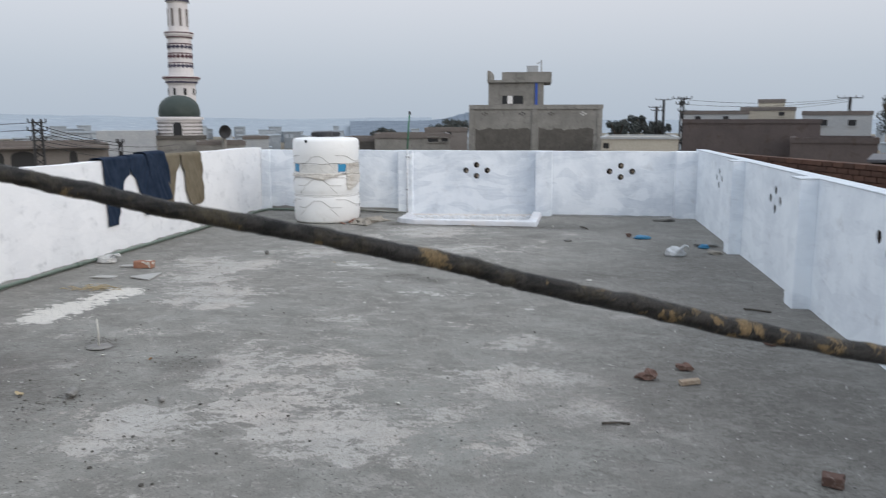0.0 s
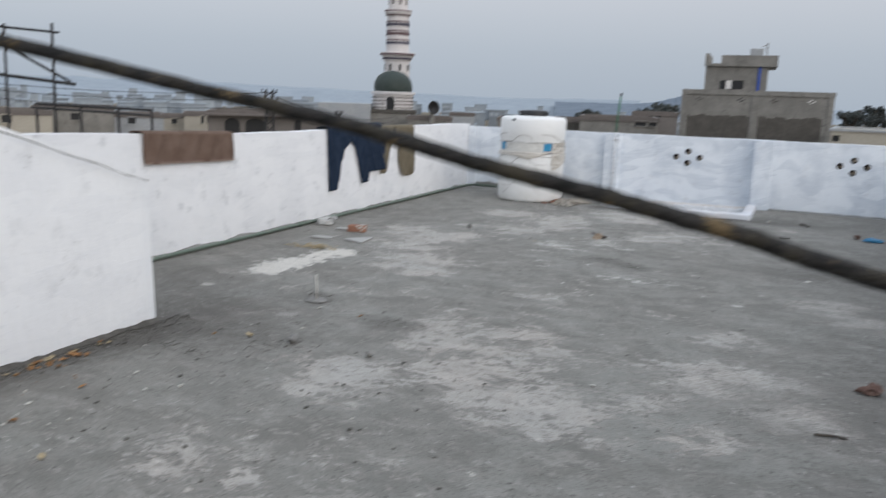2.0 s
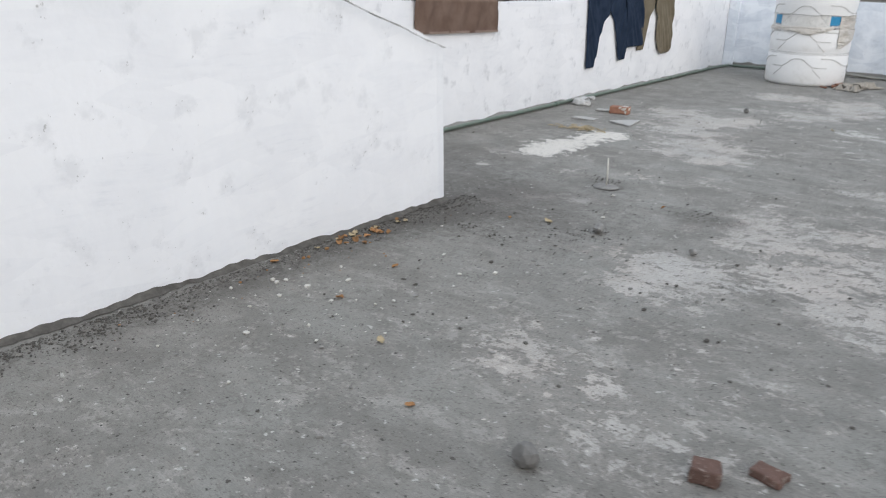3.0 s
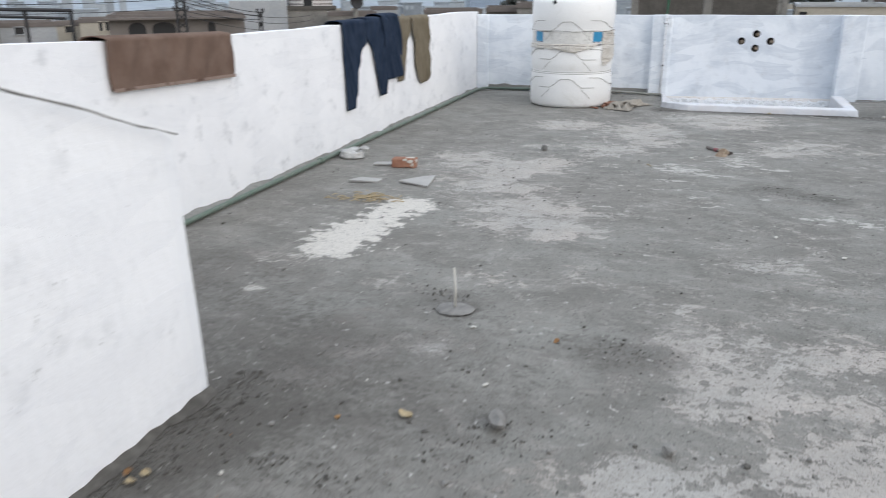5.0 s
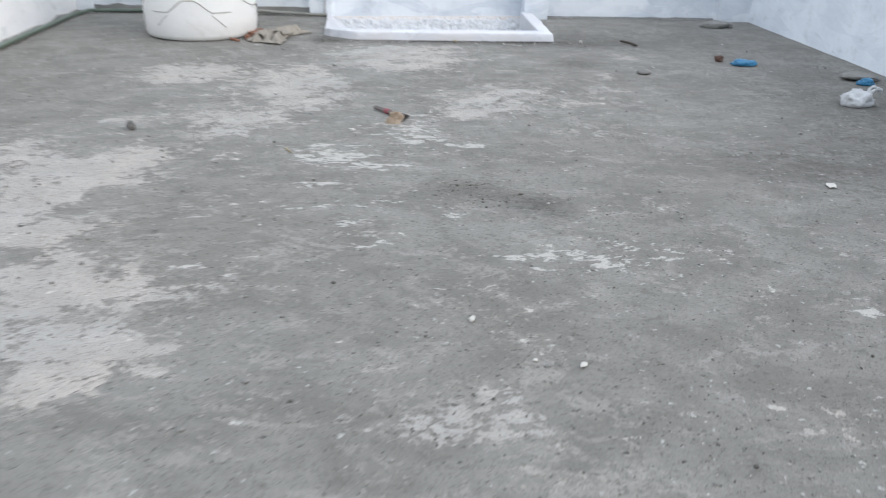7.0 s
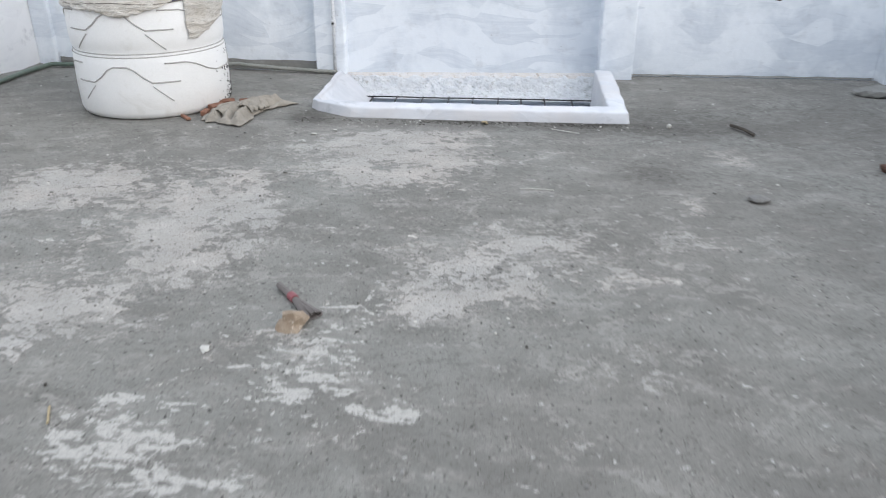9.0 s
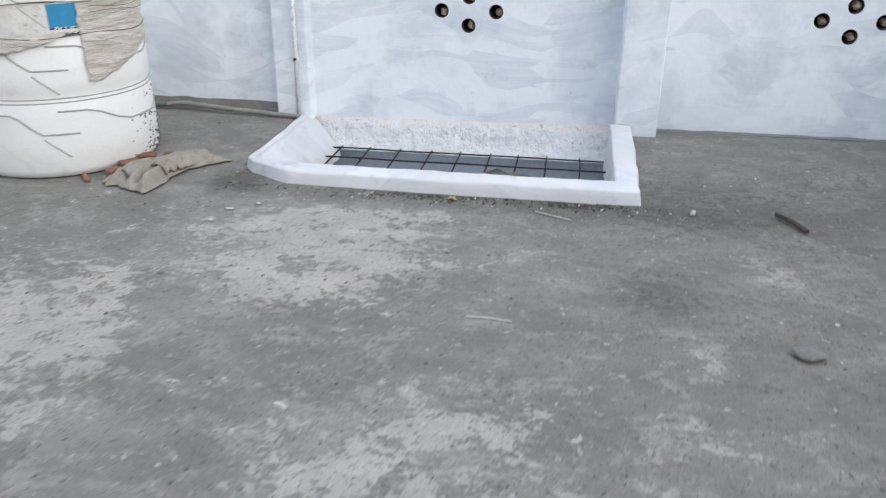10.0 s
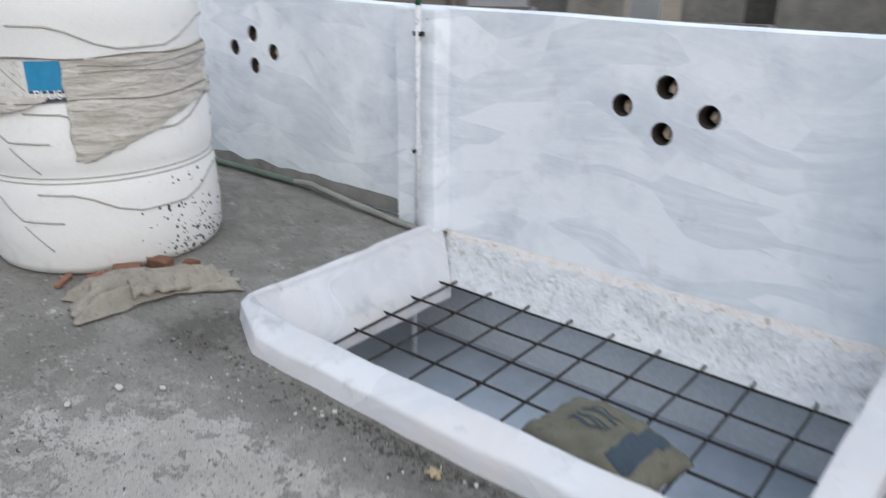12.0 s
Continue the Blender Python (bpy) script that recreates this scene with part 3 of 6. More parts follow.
def linings(parent, vents, thick, r=0.05):
    for cx, cz in vents:
        bm = bmesh.new()
        rings = []
        for rr, y in ((r - 0.001, 0.012), (r - 0.001, thick + 0.02), (r - 0.008, thick + 0.02), (r - 0.008, 0.016)):
            rings.append([bm.verts.new((cx + rr * math.cos(2 * math.pi * k / 16), y, cz + rr * math.sin(2 * math.pi * k / 16))) for k in range(16)])
        for a, b in zip(rings, rings[1:] + rings[:1]):
            for k in range(16):
                bm.faces.new((a[k], a[(k + 1) % 16], b[(k + 1) % 16], b[k]))
        lining = part("vent_lining", bm, M_CLAY_SHADED, parent, "clay pipe set in the wall, coloured dark for its shaded inside")
        # added dark disc closes the hole in place of its shaded depth
        cap = bmesh.new()
        bmesh.ops.create_circle(cap, cap_ends=True, segments=16, radius=r - 0.002, matrix=Matrix.Translation((cx, thick + 0.012, cz)) @ Matrix.Rotation(math.pi / 2, 4, "X"))
        part("vent_shade_cap", cap, M_CLAY_SHADED, lining)
        s = 0.028 + 0.006 * noise.noise(Vector((cx * 9, cz * 9, 0)))
        part("clay_lump", rock(s, s * 1.6, s * 1.1, cx * 3 + cz, 0.5, 2), M_CLAYT, lining, "sandy clay lump in the vent", at=pose(cx + 0.018, 0.065, cz - 0.030 + 0.012 * noise.noise(Vector((cx * 7, cz * 5, 3)))))


def pier(x0, x1, depth, z1, mat, parent, seed=0):
    """A square pier in local coordinates, proud of the panel, a little out of true."""
    bm = box(x0, x1, -depth, 0.02, -0.02, z1, 0.012)
    bmesh.ops.subdivide_edges(bm, edges=[e for e in bm.edges if abs(e.verts[0].co.z - e.verts[1].co.z) > 0.5], cuts=8)
    for v in bm.verts:
        v.co.x += 0.010 * noise.noise(Vector((seed, v.co.z * 2.5, v.co.x * 3)))
        v.co.y += 0.006 * noise.noise(Vector((seed + 5, v.co.z * 3, v.co.x * 3)))
    return part("pier", bm, mat, parent, smooth=False)


north_vents = diamond(-1.41 - WEST + 0.15, 0.778) + diamond(1.245 - WEST + 0.15, 0.760) + diamond(3.705 - WEST + 0.15, 0.762)
wall_north = part("wall_north", vented_panel(EAST - WEST + 0.45, -0.02, TOP, 0.15, north_vents, top_wave=0.007), M_WALL_N, at=pose(WEST - 0.15, NORTH, 0))
tagged(wall_north, "whitewashed parapet with diamond groups of round vents", "parapet", kind="structure")
linings(wall_north, north_vents, 0.15)
for k_, (a_, b_, d_) in enumerate(((-2.70, -2.53, 0.05), (-0.135, 0.125, 0.11), (2.275, 2.56, 0.19), (4.58, 4.93, 0.20))):
    pier(a_ - WEST + 0.15, b_ - WEST + 0.15, d_, TOP + 0.004 + 0.002 * k_, M_WALL_N, wall_north, k_)
# wash-line of bare cement at the foot of the left panel
strip = sheet(60, 2, lambda u, v: (-2.52 + 2.38 * u, NORTH - 0.004 - 0.012 * (1 - v), v * (0.080 + 0.025 * noise.noise(Vector((u * 14, 0, 4))))))
part("bare_foot", strip, M_CEMENT, wall_north, "unpainted cement strip").matrix_parent_inverse = wall_north.matrix_basis.inverted()
strip = sheet(50, 2, lambda u, v: (2.57 + 2.0 * u, NORTH - 0.004 - 0.012 * (1 - v), v * (0.012 + 0.012 * noise.noise(Vector((u * 12, 0, 8))))))
part("bare_foot", strip, M_CEMENT, wall_north, "unpainted cement strip").matrix_parent_inverse = wall_north.matrix_basis.inverted()

EL = NORTH - SOUTH
east_vents = diamond(NORTH - 11.94, 0.815) + diamond(NORTH - 8.93, 0.82) + diamond(NORTH - 6.05, 0.84) + diamond(NORTH - 3.2, 0.84)
wall_east = part("wall_east", vented_panel(EL, -0.02, 1.13, 0.15, east_vents, top_wave=0.006), M_WALL_E, at=pose(EAST, NORTH - 0.002, 0, 0, 0, -90))
tagged(wall_east, "whitewashed parapet with piers and diamond vents", "parapet", kind="structure")
linings(wall_east, east_vents, 0.15)
for k_, y_ in enumerate((10.61, 7.83, 5.05, 2.27, -0.5)):
    pier(NORTH - y_, NORTH - y_ + 0.25, 0.15, 1.129, M_WALL_E, wall_east, 10 + k_)

# added strips: their darker colour offsets skylight on the wall and pier tops
top_strip = box(0.0, EL, -0.004, 0.154, 1.128, 1.141, 0.003)
part("wall_top_strip", top_strip, M_TOP_TONED, wall_east, "thin added strip that tones down the sky-lit parapet top")
for y_ in (10.61, 7.83, 5.05, 2.27, -0.5):
    part("wall_top_strip", box(NORTH - y_ - 0.005, NORTH - y_ + 0.255, -0.156, -0.005, 1.128, 1.141, 0.003), M_TOP_TONED, wall_east, "thin added strip that tones down the sky-lit parapet top")

def west_rise(y):
    """How far the west parapet's top climbs towards the stair head."""
    return 0.075 * min(1.0, max(0.0, (7.6 - y) / 2.6)) ** 1.2


wall_west = part("wall_west", vented_panel(EL, -0.02, 1.15, 0.14, [], top_wave=0.014, rise=lambda x: west_rise(x + SOUTH)), M_WALL_W, at=pose(WEST, SOUTH, 0, 0, 0, 90))
tagged(wall_west, "plain whitewashed parapet with grey smudges", "parapet", kind="structure")
wall_south = part("wall_south", vented_panel(EAST - WEST + 0.3, -0.02, 1.15, 0.14, []), M_STAIR, at=pose(EAST + 0.15, SOUTH, 0, 0, 0, 180))
tagged(wall_south, "plain whitewashed parapet", "parapet", kind="structure")

# ragged cement fillet along the foot of the west wall
fillet = sheet(220, 3, lambda u, v: (WEST + 0.002 + (0.07 + 0.025 * noise.noise(Vector((u * 40, 1, 0)))) * (1 - v) + 0.004 * noise.noise(Vector((u * 90, v * 4, 0))),
                                     4.2 + (NORTH - 4.2) * u, 0.004 + v * (0.030 + 0.024 * noise.noise(Vector((u * 26, 7, 0))) + 0.016 * noise.noise(Vector((u * 70, 2, 0))))))
part("cement_fillet", fillet, M_CEMENT, wall_west, "ragged cement fillet").matrix_parent_inverse = wall_west.matrix_basis.inverted()


# sloping side wall of the stair head
def stair_wall():
    bm = bmesh.new()
    n = 90
    ends = []
    for xo in (0.0, -0.14):
        col = []
        for i in range(n + 1):
            y = 4.572 - i * (4.572 - SOUTH - 0.02) / n
            lean = 0.05 * min(1, (4.572 - y) / 3) + 0.012 * noise.noise(Vector((y * 1.3, xo, 0))) + (0.018 * math.exp(-((4.572 - y) / 0.05) ** 2) if xo == 0 else 0)
            zt = min(2.75, 1.012 + 0.352 * (4.572 - y)) - 0.05 * math.exp(-((4.572 - y) / 0.12) ** 2)
            col.append([bm.verts.new((-1.198 - lean - 0.03 * z + xo + 0.02 * noise.noise(Vector((y * 2, z * 2, 1))) * 0.5, y, z)) for z in (-0.02, 0.0 + zt * 0.3, zt * 0.65, zt)])
        ends.append(col)
    for i in range(n):
        for k in range(3):
            bm.faces.new((ends[0][i][k], ends[0][i][k + 1], ends[0][i + 1][k + 1], ends[0][i + 1][k]))
            bm.faces.new((ends[1][i][k], ends[1][i + 1][k], ends[1][i + 1][k + 1], ends[1][i][k + 1]))
        bm.faces.new((ends[0][i][3], ends[1][i][3], ends[1][i + 1][3], ends[0][i + 1][3]))
    for i in (0, n):
        for k in range(3):
            bm.faces.new((ends[0][i][k], ends[1][i][k], ends[1][i][k + 1], ends[0][i][k + 1]))
    bmesh.ops.recalc_face_normals(bm, faces=bm.faces[:])
    ob = part("wall_stair", bm, M_STAIR)
    return tagged(ob, "whitewashed stair-head wall with a sloping top", "wall", kind="structure")


wall_stair = stair_wall()
crack = smooth_path([(-1.192 - 0.05 * min(1, s / 3), 4.55 - s, 1.0 + 0.352 * (0.035 + s) - 0.028 + 0.012 * noise.noise(Vector((s * 9, 0, 0)))) for s in (0.02, .1, .2, .3, .42, .55, .7, .85, 1.0, 1.15, 1.3)], 4)
foot_ = sheet(300, 3, lambda u, v: (-1.20 - 0.05 * min(1, u * 4.7 / 3) + (0.034 + 0.035 * noise.noise(Vector((u * 22, 1, 0))) + 0.018 * noise.noise(Vector((u * 90, 3, 0)))) * (1 - v), 4.56 - 4.6 * u, 0.003 + v * (0.020 + 0.020 * noise.noise(Vector((u * 18, 7, 0))) + 0.015 * noise.noise(Vector((u * 60, 2, 0))))))
part("soil_fillet", foot_, M_SOIL, wall_stair, "dark soil gathered at the wall foot")
part("rough_edge", tube(crack, 0.0032, 6, wob=1.6), M_CEMENT, wall_stair, "chipped cement edge")


# ---- light well with whitewashed kerb and rebar grid ----
def well():
    ob = thing("light_well", "light well with whitewashed kerb under a rusty rebar grid", "light well", at=pose(0, 0, 0), kind="structure")
    # kerb: outer outline, top outline, inner edge, foot of the inner slope
    def ring(pts, z, seed, amp=0.008):
        return [(x + amp * noise.noise(Vector((x * 4, y * 4, seed))), y + amp * noise.noise(Vector((x * 4, y * 4, seed + 3))), z) for x, y in pts]

    def dense(pts, n=36):
        out = []
        for a, b in zip(pts, pts[1:]):
            out += [(a[0] + (b[0] - a[0]) * i / n, a[1] + (b[1] - a[1]) * i / n) for i in range(n)]
        return out + [pts[-1]]
    outer = dense([(0.055, 13.99), (0.10, 12.71), (0.155, 12.63), (0.44, 12.485), (1.40, 12.47), (2.37, 12.48), (2.40, 13.80)])
    topo = dense([(0.065, 13.99), (0.11, 12.72), (0.165, 12.64), (0.45, 12.50), (1.40, 12.485), (2.36, 12.495), (2.39, 13.80)])
    topi = dense([(0.095, 13.99), (0.135, 12.74), (0.195, 12.67), (0.50, 12.645), (1.40, 12.635), (2.235, 12.635), (2.245, 13.80)])
    foot = dense([(0.37, 13.72), (0.38, 12.80), (0.40, 12.72), (0.52, 12.66), (1.40, 12.65), (2.225, 12.65), (2.225, 13.72)])
    bm = bmesh.new()
    def between(a, b, s):
        return [(p[0] + (q[0] - p[0]) * s, p[1] + (q[1] - p[1]) * s) for p, q in zip(a, b)]
    levels = [ring(outer, -0.01, 1, 0.014), ring(between(outer, topo, .5), 0.030, 1, 0.014), ring(topo, 0.060, 1, 0.013), ring(between(topo, topi, .02), 0.069, 1.2, 0.012), ring(between(topo, topi, .09), 0.074, 1.4, 0.010), ring(between(topo, topi, .5), 0.077, 2.5, 0.006),
              ring(between(topo, topi, .92), 0.077, 3, 0.009), ring(between(topo, topi, .98), 0.074, 3.1, 0.010), ring(topi, 0.064, 3.2, 0.010), ring(between(topi, foot, .06), 0.050, 3.2, 0.010), ring(between(topi, foot, .5), -0.05, 3.6, 0.010), ring(foot, -0.17, 4, 0.006), ring(foot, -0.21, 4, 0.006)]
    levels = [[(x, y, z + 0.006 * noise.noise(Vector((x * 3, y * 3, 9))) + 0.004 * noise.noise(Vector((x * 14, y * 14, 2))) - (0.078 * min(1, max(0, (y - 12.75) / 1.15)) if x < 0.6 and z > -0.1 else 0)) for x, y, z in lv] for lv in levels]
    fall = (0, 0, .052, .058, .058, .052, .044, .039, .034, .020, -.058, -.14, -.21)
    for lv, zf in list(zip(levels, fall))[2:]:
        for i, (x, y, z) in enumerate(lv):
            w = min(1.0, max(0.0, (54 - i) / 30))
            back = 0.030 * min(1, max(0, (y - 12.75) / 1.15))
            lv[i] = (x, y, z * (1 - w) + w * (zf - back + 0.005 * noise.noise(Vector((x * 7, y * 7, 3)))))
    vs = [[bm.verts.new(p) for p in lv] for lv in levels]
    for a, b in zip(vs, vs[1:]):
        for i in range(len(a) - 1):
            bm.faces.new((a[i], a[i + 1], b[i + 1], b[i]))
    bmesh.ops.recalc_face_normals(bm, faces=bm.faces[:])
    part("kerb", bm, M_CURB, ob, "thick whitewashed kerb", smooth=True)
    # rough mortar slope under the parapet
    def lumps(u, v):
        q = Vector((u * 30, v * 4, 2))
        rough = 0.030 * noise.noise(q) + 0.016 * abs(noise.noise(Vector((u * 85, v * 9 - u * 20, 7)))) + 0.008 * noise.noise(Vector((u * 190, v * 24, 1)))
        bulge = math.sin(math.pi * min(v + .1, 1))
        return (0.10 + 2.18 * u, 13.995 - 0.275 * v - 0.7 * rough * bulge, -0.04 + 0.03 * u - (0.135 + 0.03 * u) * v + rough * bulge)
    back = sheet(240, 22, lumps)
    part("mortar_slope", back, M_ROUGH, ob, "rough plaster slope")
    ledge = sheet(60, 2, lambda u, v: (0.09 + 2.19 * u, 13.998 - 0.03 * v + 0.006 * noise.noise(Vector((u * 40, 0, 0))), -0.018 + 0.03 * u - 0.042 * v + 0.006 * noise.noise(Vector((u * 24, 3, 0)))))
    part("plaster_ledge", ledge, M_SAND, ob, "sandy plaster ledge")
    # shaft below the slab, closed by a smooth painted floor
    sh = bmesh.new()
    x0, x1, y0, y1, z0, z1 = -0.15, 2.6, 12.2, 13.98, -0.62, -0.2
    for (ax, ay), (bx, by) in (((x0, y1), (x1, y1)), ((x1, y1), (x1, y0)), ((x1, y0), (x0, y0)), ((x0, y0), (x0, y1))):
        sh.faces.new([sh.verts.new(p) for p in ((ax, ay, z0), (bx, by, z0), (bx, by, z1), (ax, ay, z1))])
    part("shaft", sh, M_SHAFT, ob, "smooth grey-painted shaft below")
    part("shaft_floor", box(x0, x1, y0, y1, z0 - 0.04, z0), M_SHAFTF, ob, "shiny blue-grey floor of the shaft")
    # tube added for the pale upright reflection seen below the grid
    part("reflected_line_tube", tube([(0.185, 13.655, -0.2), (0.185, 13.655, -0.61)], 0.016, 10), M_PIPE_W, ob, "pale tube standing for an upright line reflected in the shaft", smooth=True)
    grid = thing("rebar_grid", "grid of rusty reinforcing bars across a light well", "grid")
    for k, y in enumerate((12.86, 13.06, 13.26, 13.455, 13.67)):
        pts = [(0.33 + i * 1.92 / 12, y + 0.004 * noise.noise(Vector((i * .5, k, 0))), -0.148 + 0.004 * noise.noise(Vector((i * .4, k, 5)))) for i in range(13)]
        part("long_bar", tube(pts, 0.0058, 8), M_IRON, grid, smooth=True)
    for k, x in enumerate((.385, .594, .813, 1.037, 1.241, 1.453, 1.644, 1.84, 2.064)):
        pts = [(x + 0.006 * noise.noise(Vector((i * .5, k, 3))), 12.64 + i * 1.11 / 8, -0.160) for i in range(9)]
        part("cross_bar", tube(pts, 0.0058, 8), M_IRON, grid, smooth=True)
    for k, (x, y) in enumerate((a, b) for a in (.594, 1.037, 1.453, 1.84) for b in (13.06, 13.455)):
        t = bmesh.new()
        bmesh.ops.create_icosphere(t, subdivisions=1, radius=0.011, matrix=Matrix.Translation((x, y, -0.154)))
        part("tie_wire", t, M_IRON, grid)
    return ob


light_well = well()

# ---- water tank ----
M_TANK = surf("white_tank_plastic", (0.86, 0.86, 0.85), (0.82, 0.82, 0.81), (0.77, 0.765, 0.745), scale=2, fine=220, rough=0.36, bump=0.04)
# grooves are drawn as raised lines in a darker grey
M_GROOVE = plain("grey_groove", (0.40, 0.39, 0.37), 0.8)
M_LID = plain("black_lid_plastic", (0.015, 0.016, 0.018), 0.45)
M_FILM = surf("torn_packing_film", (0.60, 0.555, 0.49), (0.72, 0.69, 0.64), (0.52, 0.475, 0.415), scale=3.2, fine=18, rough=0.35, bump=1.0, dist=0.02, sq=(1.6, 1.6, 9))
M_LABEL = surf("printed_tank_label", (0.62, 0.61, 0.58), (0.72, 0.71, 0.68), (0.40, 0.38, 0.36), scale=9, fine=60, rough=0.45, bump=0.05)
M_BLUE = plain("label_blue", (0.02, 0.24, 0.45), 0.4)
M_LETTER = plain("label_white", (0.80, 0.80, 0.80), 0.5)
M_DARKBAND = plain("label_dark", (0.03, 0.035, 0.06), 0.5)
M_MUD = plain("mud_splash", (0.03, 0.027, 0.025), 0.95)
M_STRING = plain("grey_twine", (0.16, 0.14, 0.12), 0.9)


def water_tank(x, y, r):
    ob = thing("water_tank", "white plastic water tank wrapped in torn packing film", "water tank", at=pose(x, y, 0))
    prof = [(r - 0.05, 0.0), (r - 0.015, 0.012), (r, 0.05), (r + 0.004, 0.2), (r, 0.34), (r - 0.004, 0.42), (r - 0.016, 0.455), (r - 0.004, 0.485), (r, 0.56), (r - 0.004, 0.76), (r - 0.014, 0.80), (r - 0.012, 1.02), (r - 0.002, 1.05),
            (r + 0.004, 1.15), (r + 0.002, 1.29), (r - 0.010, 1.325), (r - 0.045, 1.345), (r - 0.22, 1.36), (0.23, 1.365)]
    part("tank_body", lathe(prof, 72), M_TANK, ob, smooth=True)
    lid = part("lid", lathe([(0.225, 1.355), (0.235, 1.375), (0.222, 1.39), (0.222, 1.43), (0.205, 1.445), (0.10, 1.452), (0.01, 1.454)], 40), M_LID, ob, "black screw-on lid", smooth=True)
    for k in range(20):
        a = 2 * math.pi * k / 20
        part("grip", box(-0.008, 0.008, -0.006, 0.006, 1.385, 1.432, 0.002), M_LID, lid, at=pose(0.226 * math.cos(a), 0.226 * math.sin(a), 0, 0, 0, math.degrees(a)))
    part("outlet_plug", lathe([(0.022, -0.012), (0.024, 0.006), (0.02, 0.014), (0.004, 0.016)], 16), M_LID, ob, "black plug", at=pose(r * math.cos(radians(-108)), r * math.sin(radians(-108)), 1.30, 0, 90, -108))

    def on(a, z, off=0.0):
        base = r
        for (r0, z0), (r1, z1) in zip(prof, prof[1:]):
            if z0 <= z <= z1 and z1 > z0:
                base = r0 + (r1 - r0) * (z - z0) / (z1 - z0)
        return ((base + off) * math.cos(radians(a)), (base + off) * math.sin(radians(a)), z)

    def line(pts, rad=0.005):
        path = []
        for (a0, z0), (a1, z1) in zip(pts, pts[1:]):
            n = max(3, int(abs(a1 - a0) / 3))
            path += [on(a0 + (a1 - a0) * i / n, z0 + (z1 - z0) * i / n, 0.0015) for i in range(n)]
        path.append(on(*pts[-1], 0.0015))
        return tube(path, rad, 6)
    # moulded lines in three belts: a hump on each broad side, a valley between, short strokes under the feet
    for zb in (0.012, 0.36, 0.71):
        for a in (-90, 90):
            part("moulded_line", line([(a - 41, .247 + zb), (a - 22, .247 + zb), (a - 15, .285 + zb), (a - 9, .335 + zb), (a - 4, .356 + zb), (a + 6, .357 + zb), (a + 11, .335 + zb), (a + 17, .285 + zb), (a + 23, .247 + zb), (a + 43, .243 + zb)]), M_GROOVE, ob, smooth=True)
            part("moulded_line", line([(a + 23, .222 + zb), (a + 36, .112 + zb)], 0.004), M_GROOVE, ob, smooth=True)
            part("moulded_line", line([(a - 22, .222 + zb), (a - 35, .120 + zb)], 0.004), M_GROOVE, ob, smooth=True)
        for a in (0, 180):
            part("moulded_line", line([(a - 57, .371 + zb), (a - 41, .366 + zb), (a - 33, .345 + zb), (a - 22, .295 + zb), (a - 12, .270 + zb), (a + 12, .268 + zb), (a + 22, .295 + zb), (a + 33, .345 + zb), (a + 41, .366 + zb), (a + 56, .370 + zb)]), M_GROOVE, ob, smooth=True)
    for zr_ in (0.450, 0.430):
        part("moulded_line", line([(-180 + 10 * i, zr_) for i in range(37)], 0.0035), M_GROOVE, ob, smooth=True)

    def belt(a0, a1, z0, z1, off, n=None):
        n = n or max(4, int((a1 - a0) / 4))
        return sheet(n, 3, lambda u, v: on(a0 + (a1 - a0) * u, z0 + (z1 - z0) * v, off))
    label = part("label_band", belt(-180, 179.5, 0.782, 0.942, 0.003, 90), M_LABEL, ob, "grey printed label band", smooth=True)
    for a in (-136, -44, 48, 138):
        part("blue_panel", belt(a - 8.5, a + 8.5, 0.822, 0.943, 0.005), M_BLUE, label, "blue label panel", smooth=True)
        part("dark_panel", belt(a - 8.5, a + 8.5, 0.777, 0.822, 0.005), M_DARKBAND, label, "dark strip below the blue panel", smooth=True)
        cu = bpy.data.curves.new("label_word", "FONT")
        cu.body, cu.size, cu.align_x, cu.extrude = "PLUS", 0.052, "CENTER", 0.0008
        cu.materials.append(M_LETTER)
        tx = new("label_word", cu)
        px, py, pz = on(a, 0.791, 0.0085)
        tx.matrix_basis = pose(px, py, pz, 90, 0, a + 90)
        tx.parent = label
    # crumpled film hanging from the label belt, torn along its lower edge
    def swag(u, v):
        a = -165 + 120 * u
        drop = 0.035 + 0.05 * math.exp(-((a + 82) / 16) ** 2) + 0.05 * abs(noise.noise(Vector((u * 6, 0, 1)))) + 0.012 * noise.noise(Vector((u * 40, 0, 1)))
        z = 0.800 - v * drop * min(1, 6 * (1 - u)) - 0.015 * v
        return on(a, z, 0.008 + 0.014 * abs(noise.noise(Vector((u * 26, v * 3, 2)))) + 0.008 * v)
    thicken(part("torn_film", sheet(110, 8, swag), M_FILM, ob, "crumpled beige packing film", smooth=True), 0.001)

    def film(u, v):
        a = -37 + 125 * u + 1.5 * noise.noise(Vector((v * 6, 4, 0)))
        top = 0.952 + 0.012 * noise.noise(Vector((u * 13, 3, 1)))
        low = 0.53 + 0.19 * min(1, max(0, (a + 30) / 55)) + 0.03 * noise.noise(Vector((u * 9, 0, 1))) + 0.012 * noise.noise(Vector((u * 34, 0, 5)))
        z = top - v * (top - low)
        bulge = 0.007 + 0.016 * abs(noise.noise(Vector((u * 5, z * 22, 2)))) + 0.010 * abs(noise.noise(Vector((u * 16, z * 40, 6))))
        return on(a, z, bulge)
    thicken(part("torn_film", sheet(110, 40, film), M_FILM, ob, "crumpled beige packing film", smooth=True), 0.001)
    part("twine", tube([on(-160 + 6 * i, 0.952 + 0.006 * math.sin(i * .8), 0.014) for i in range(60)], 0.003, 5), M_STRING, ob, "twine tied round the film")
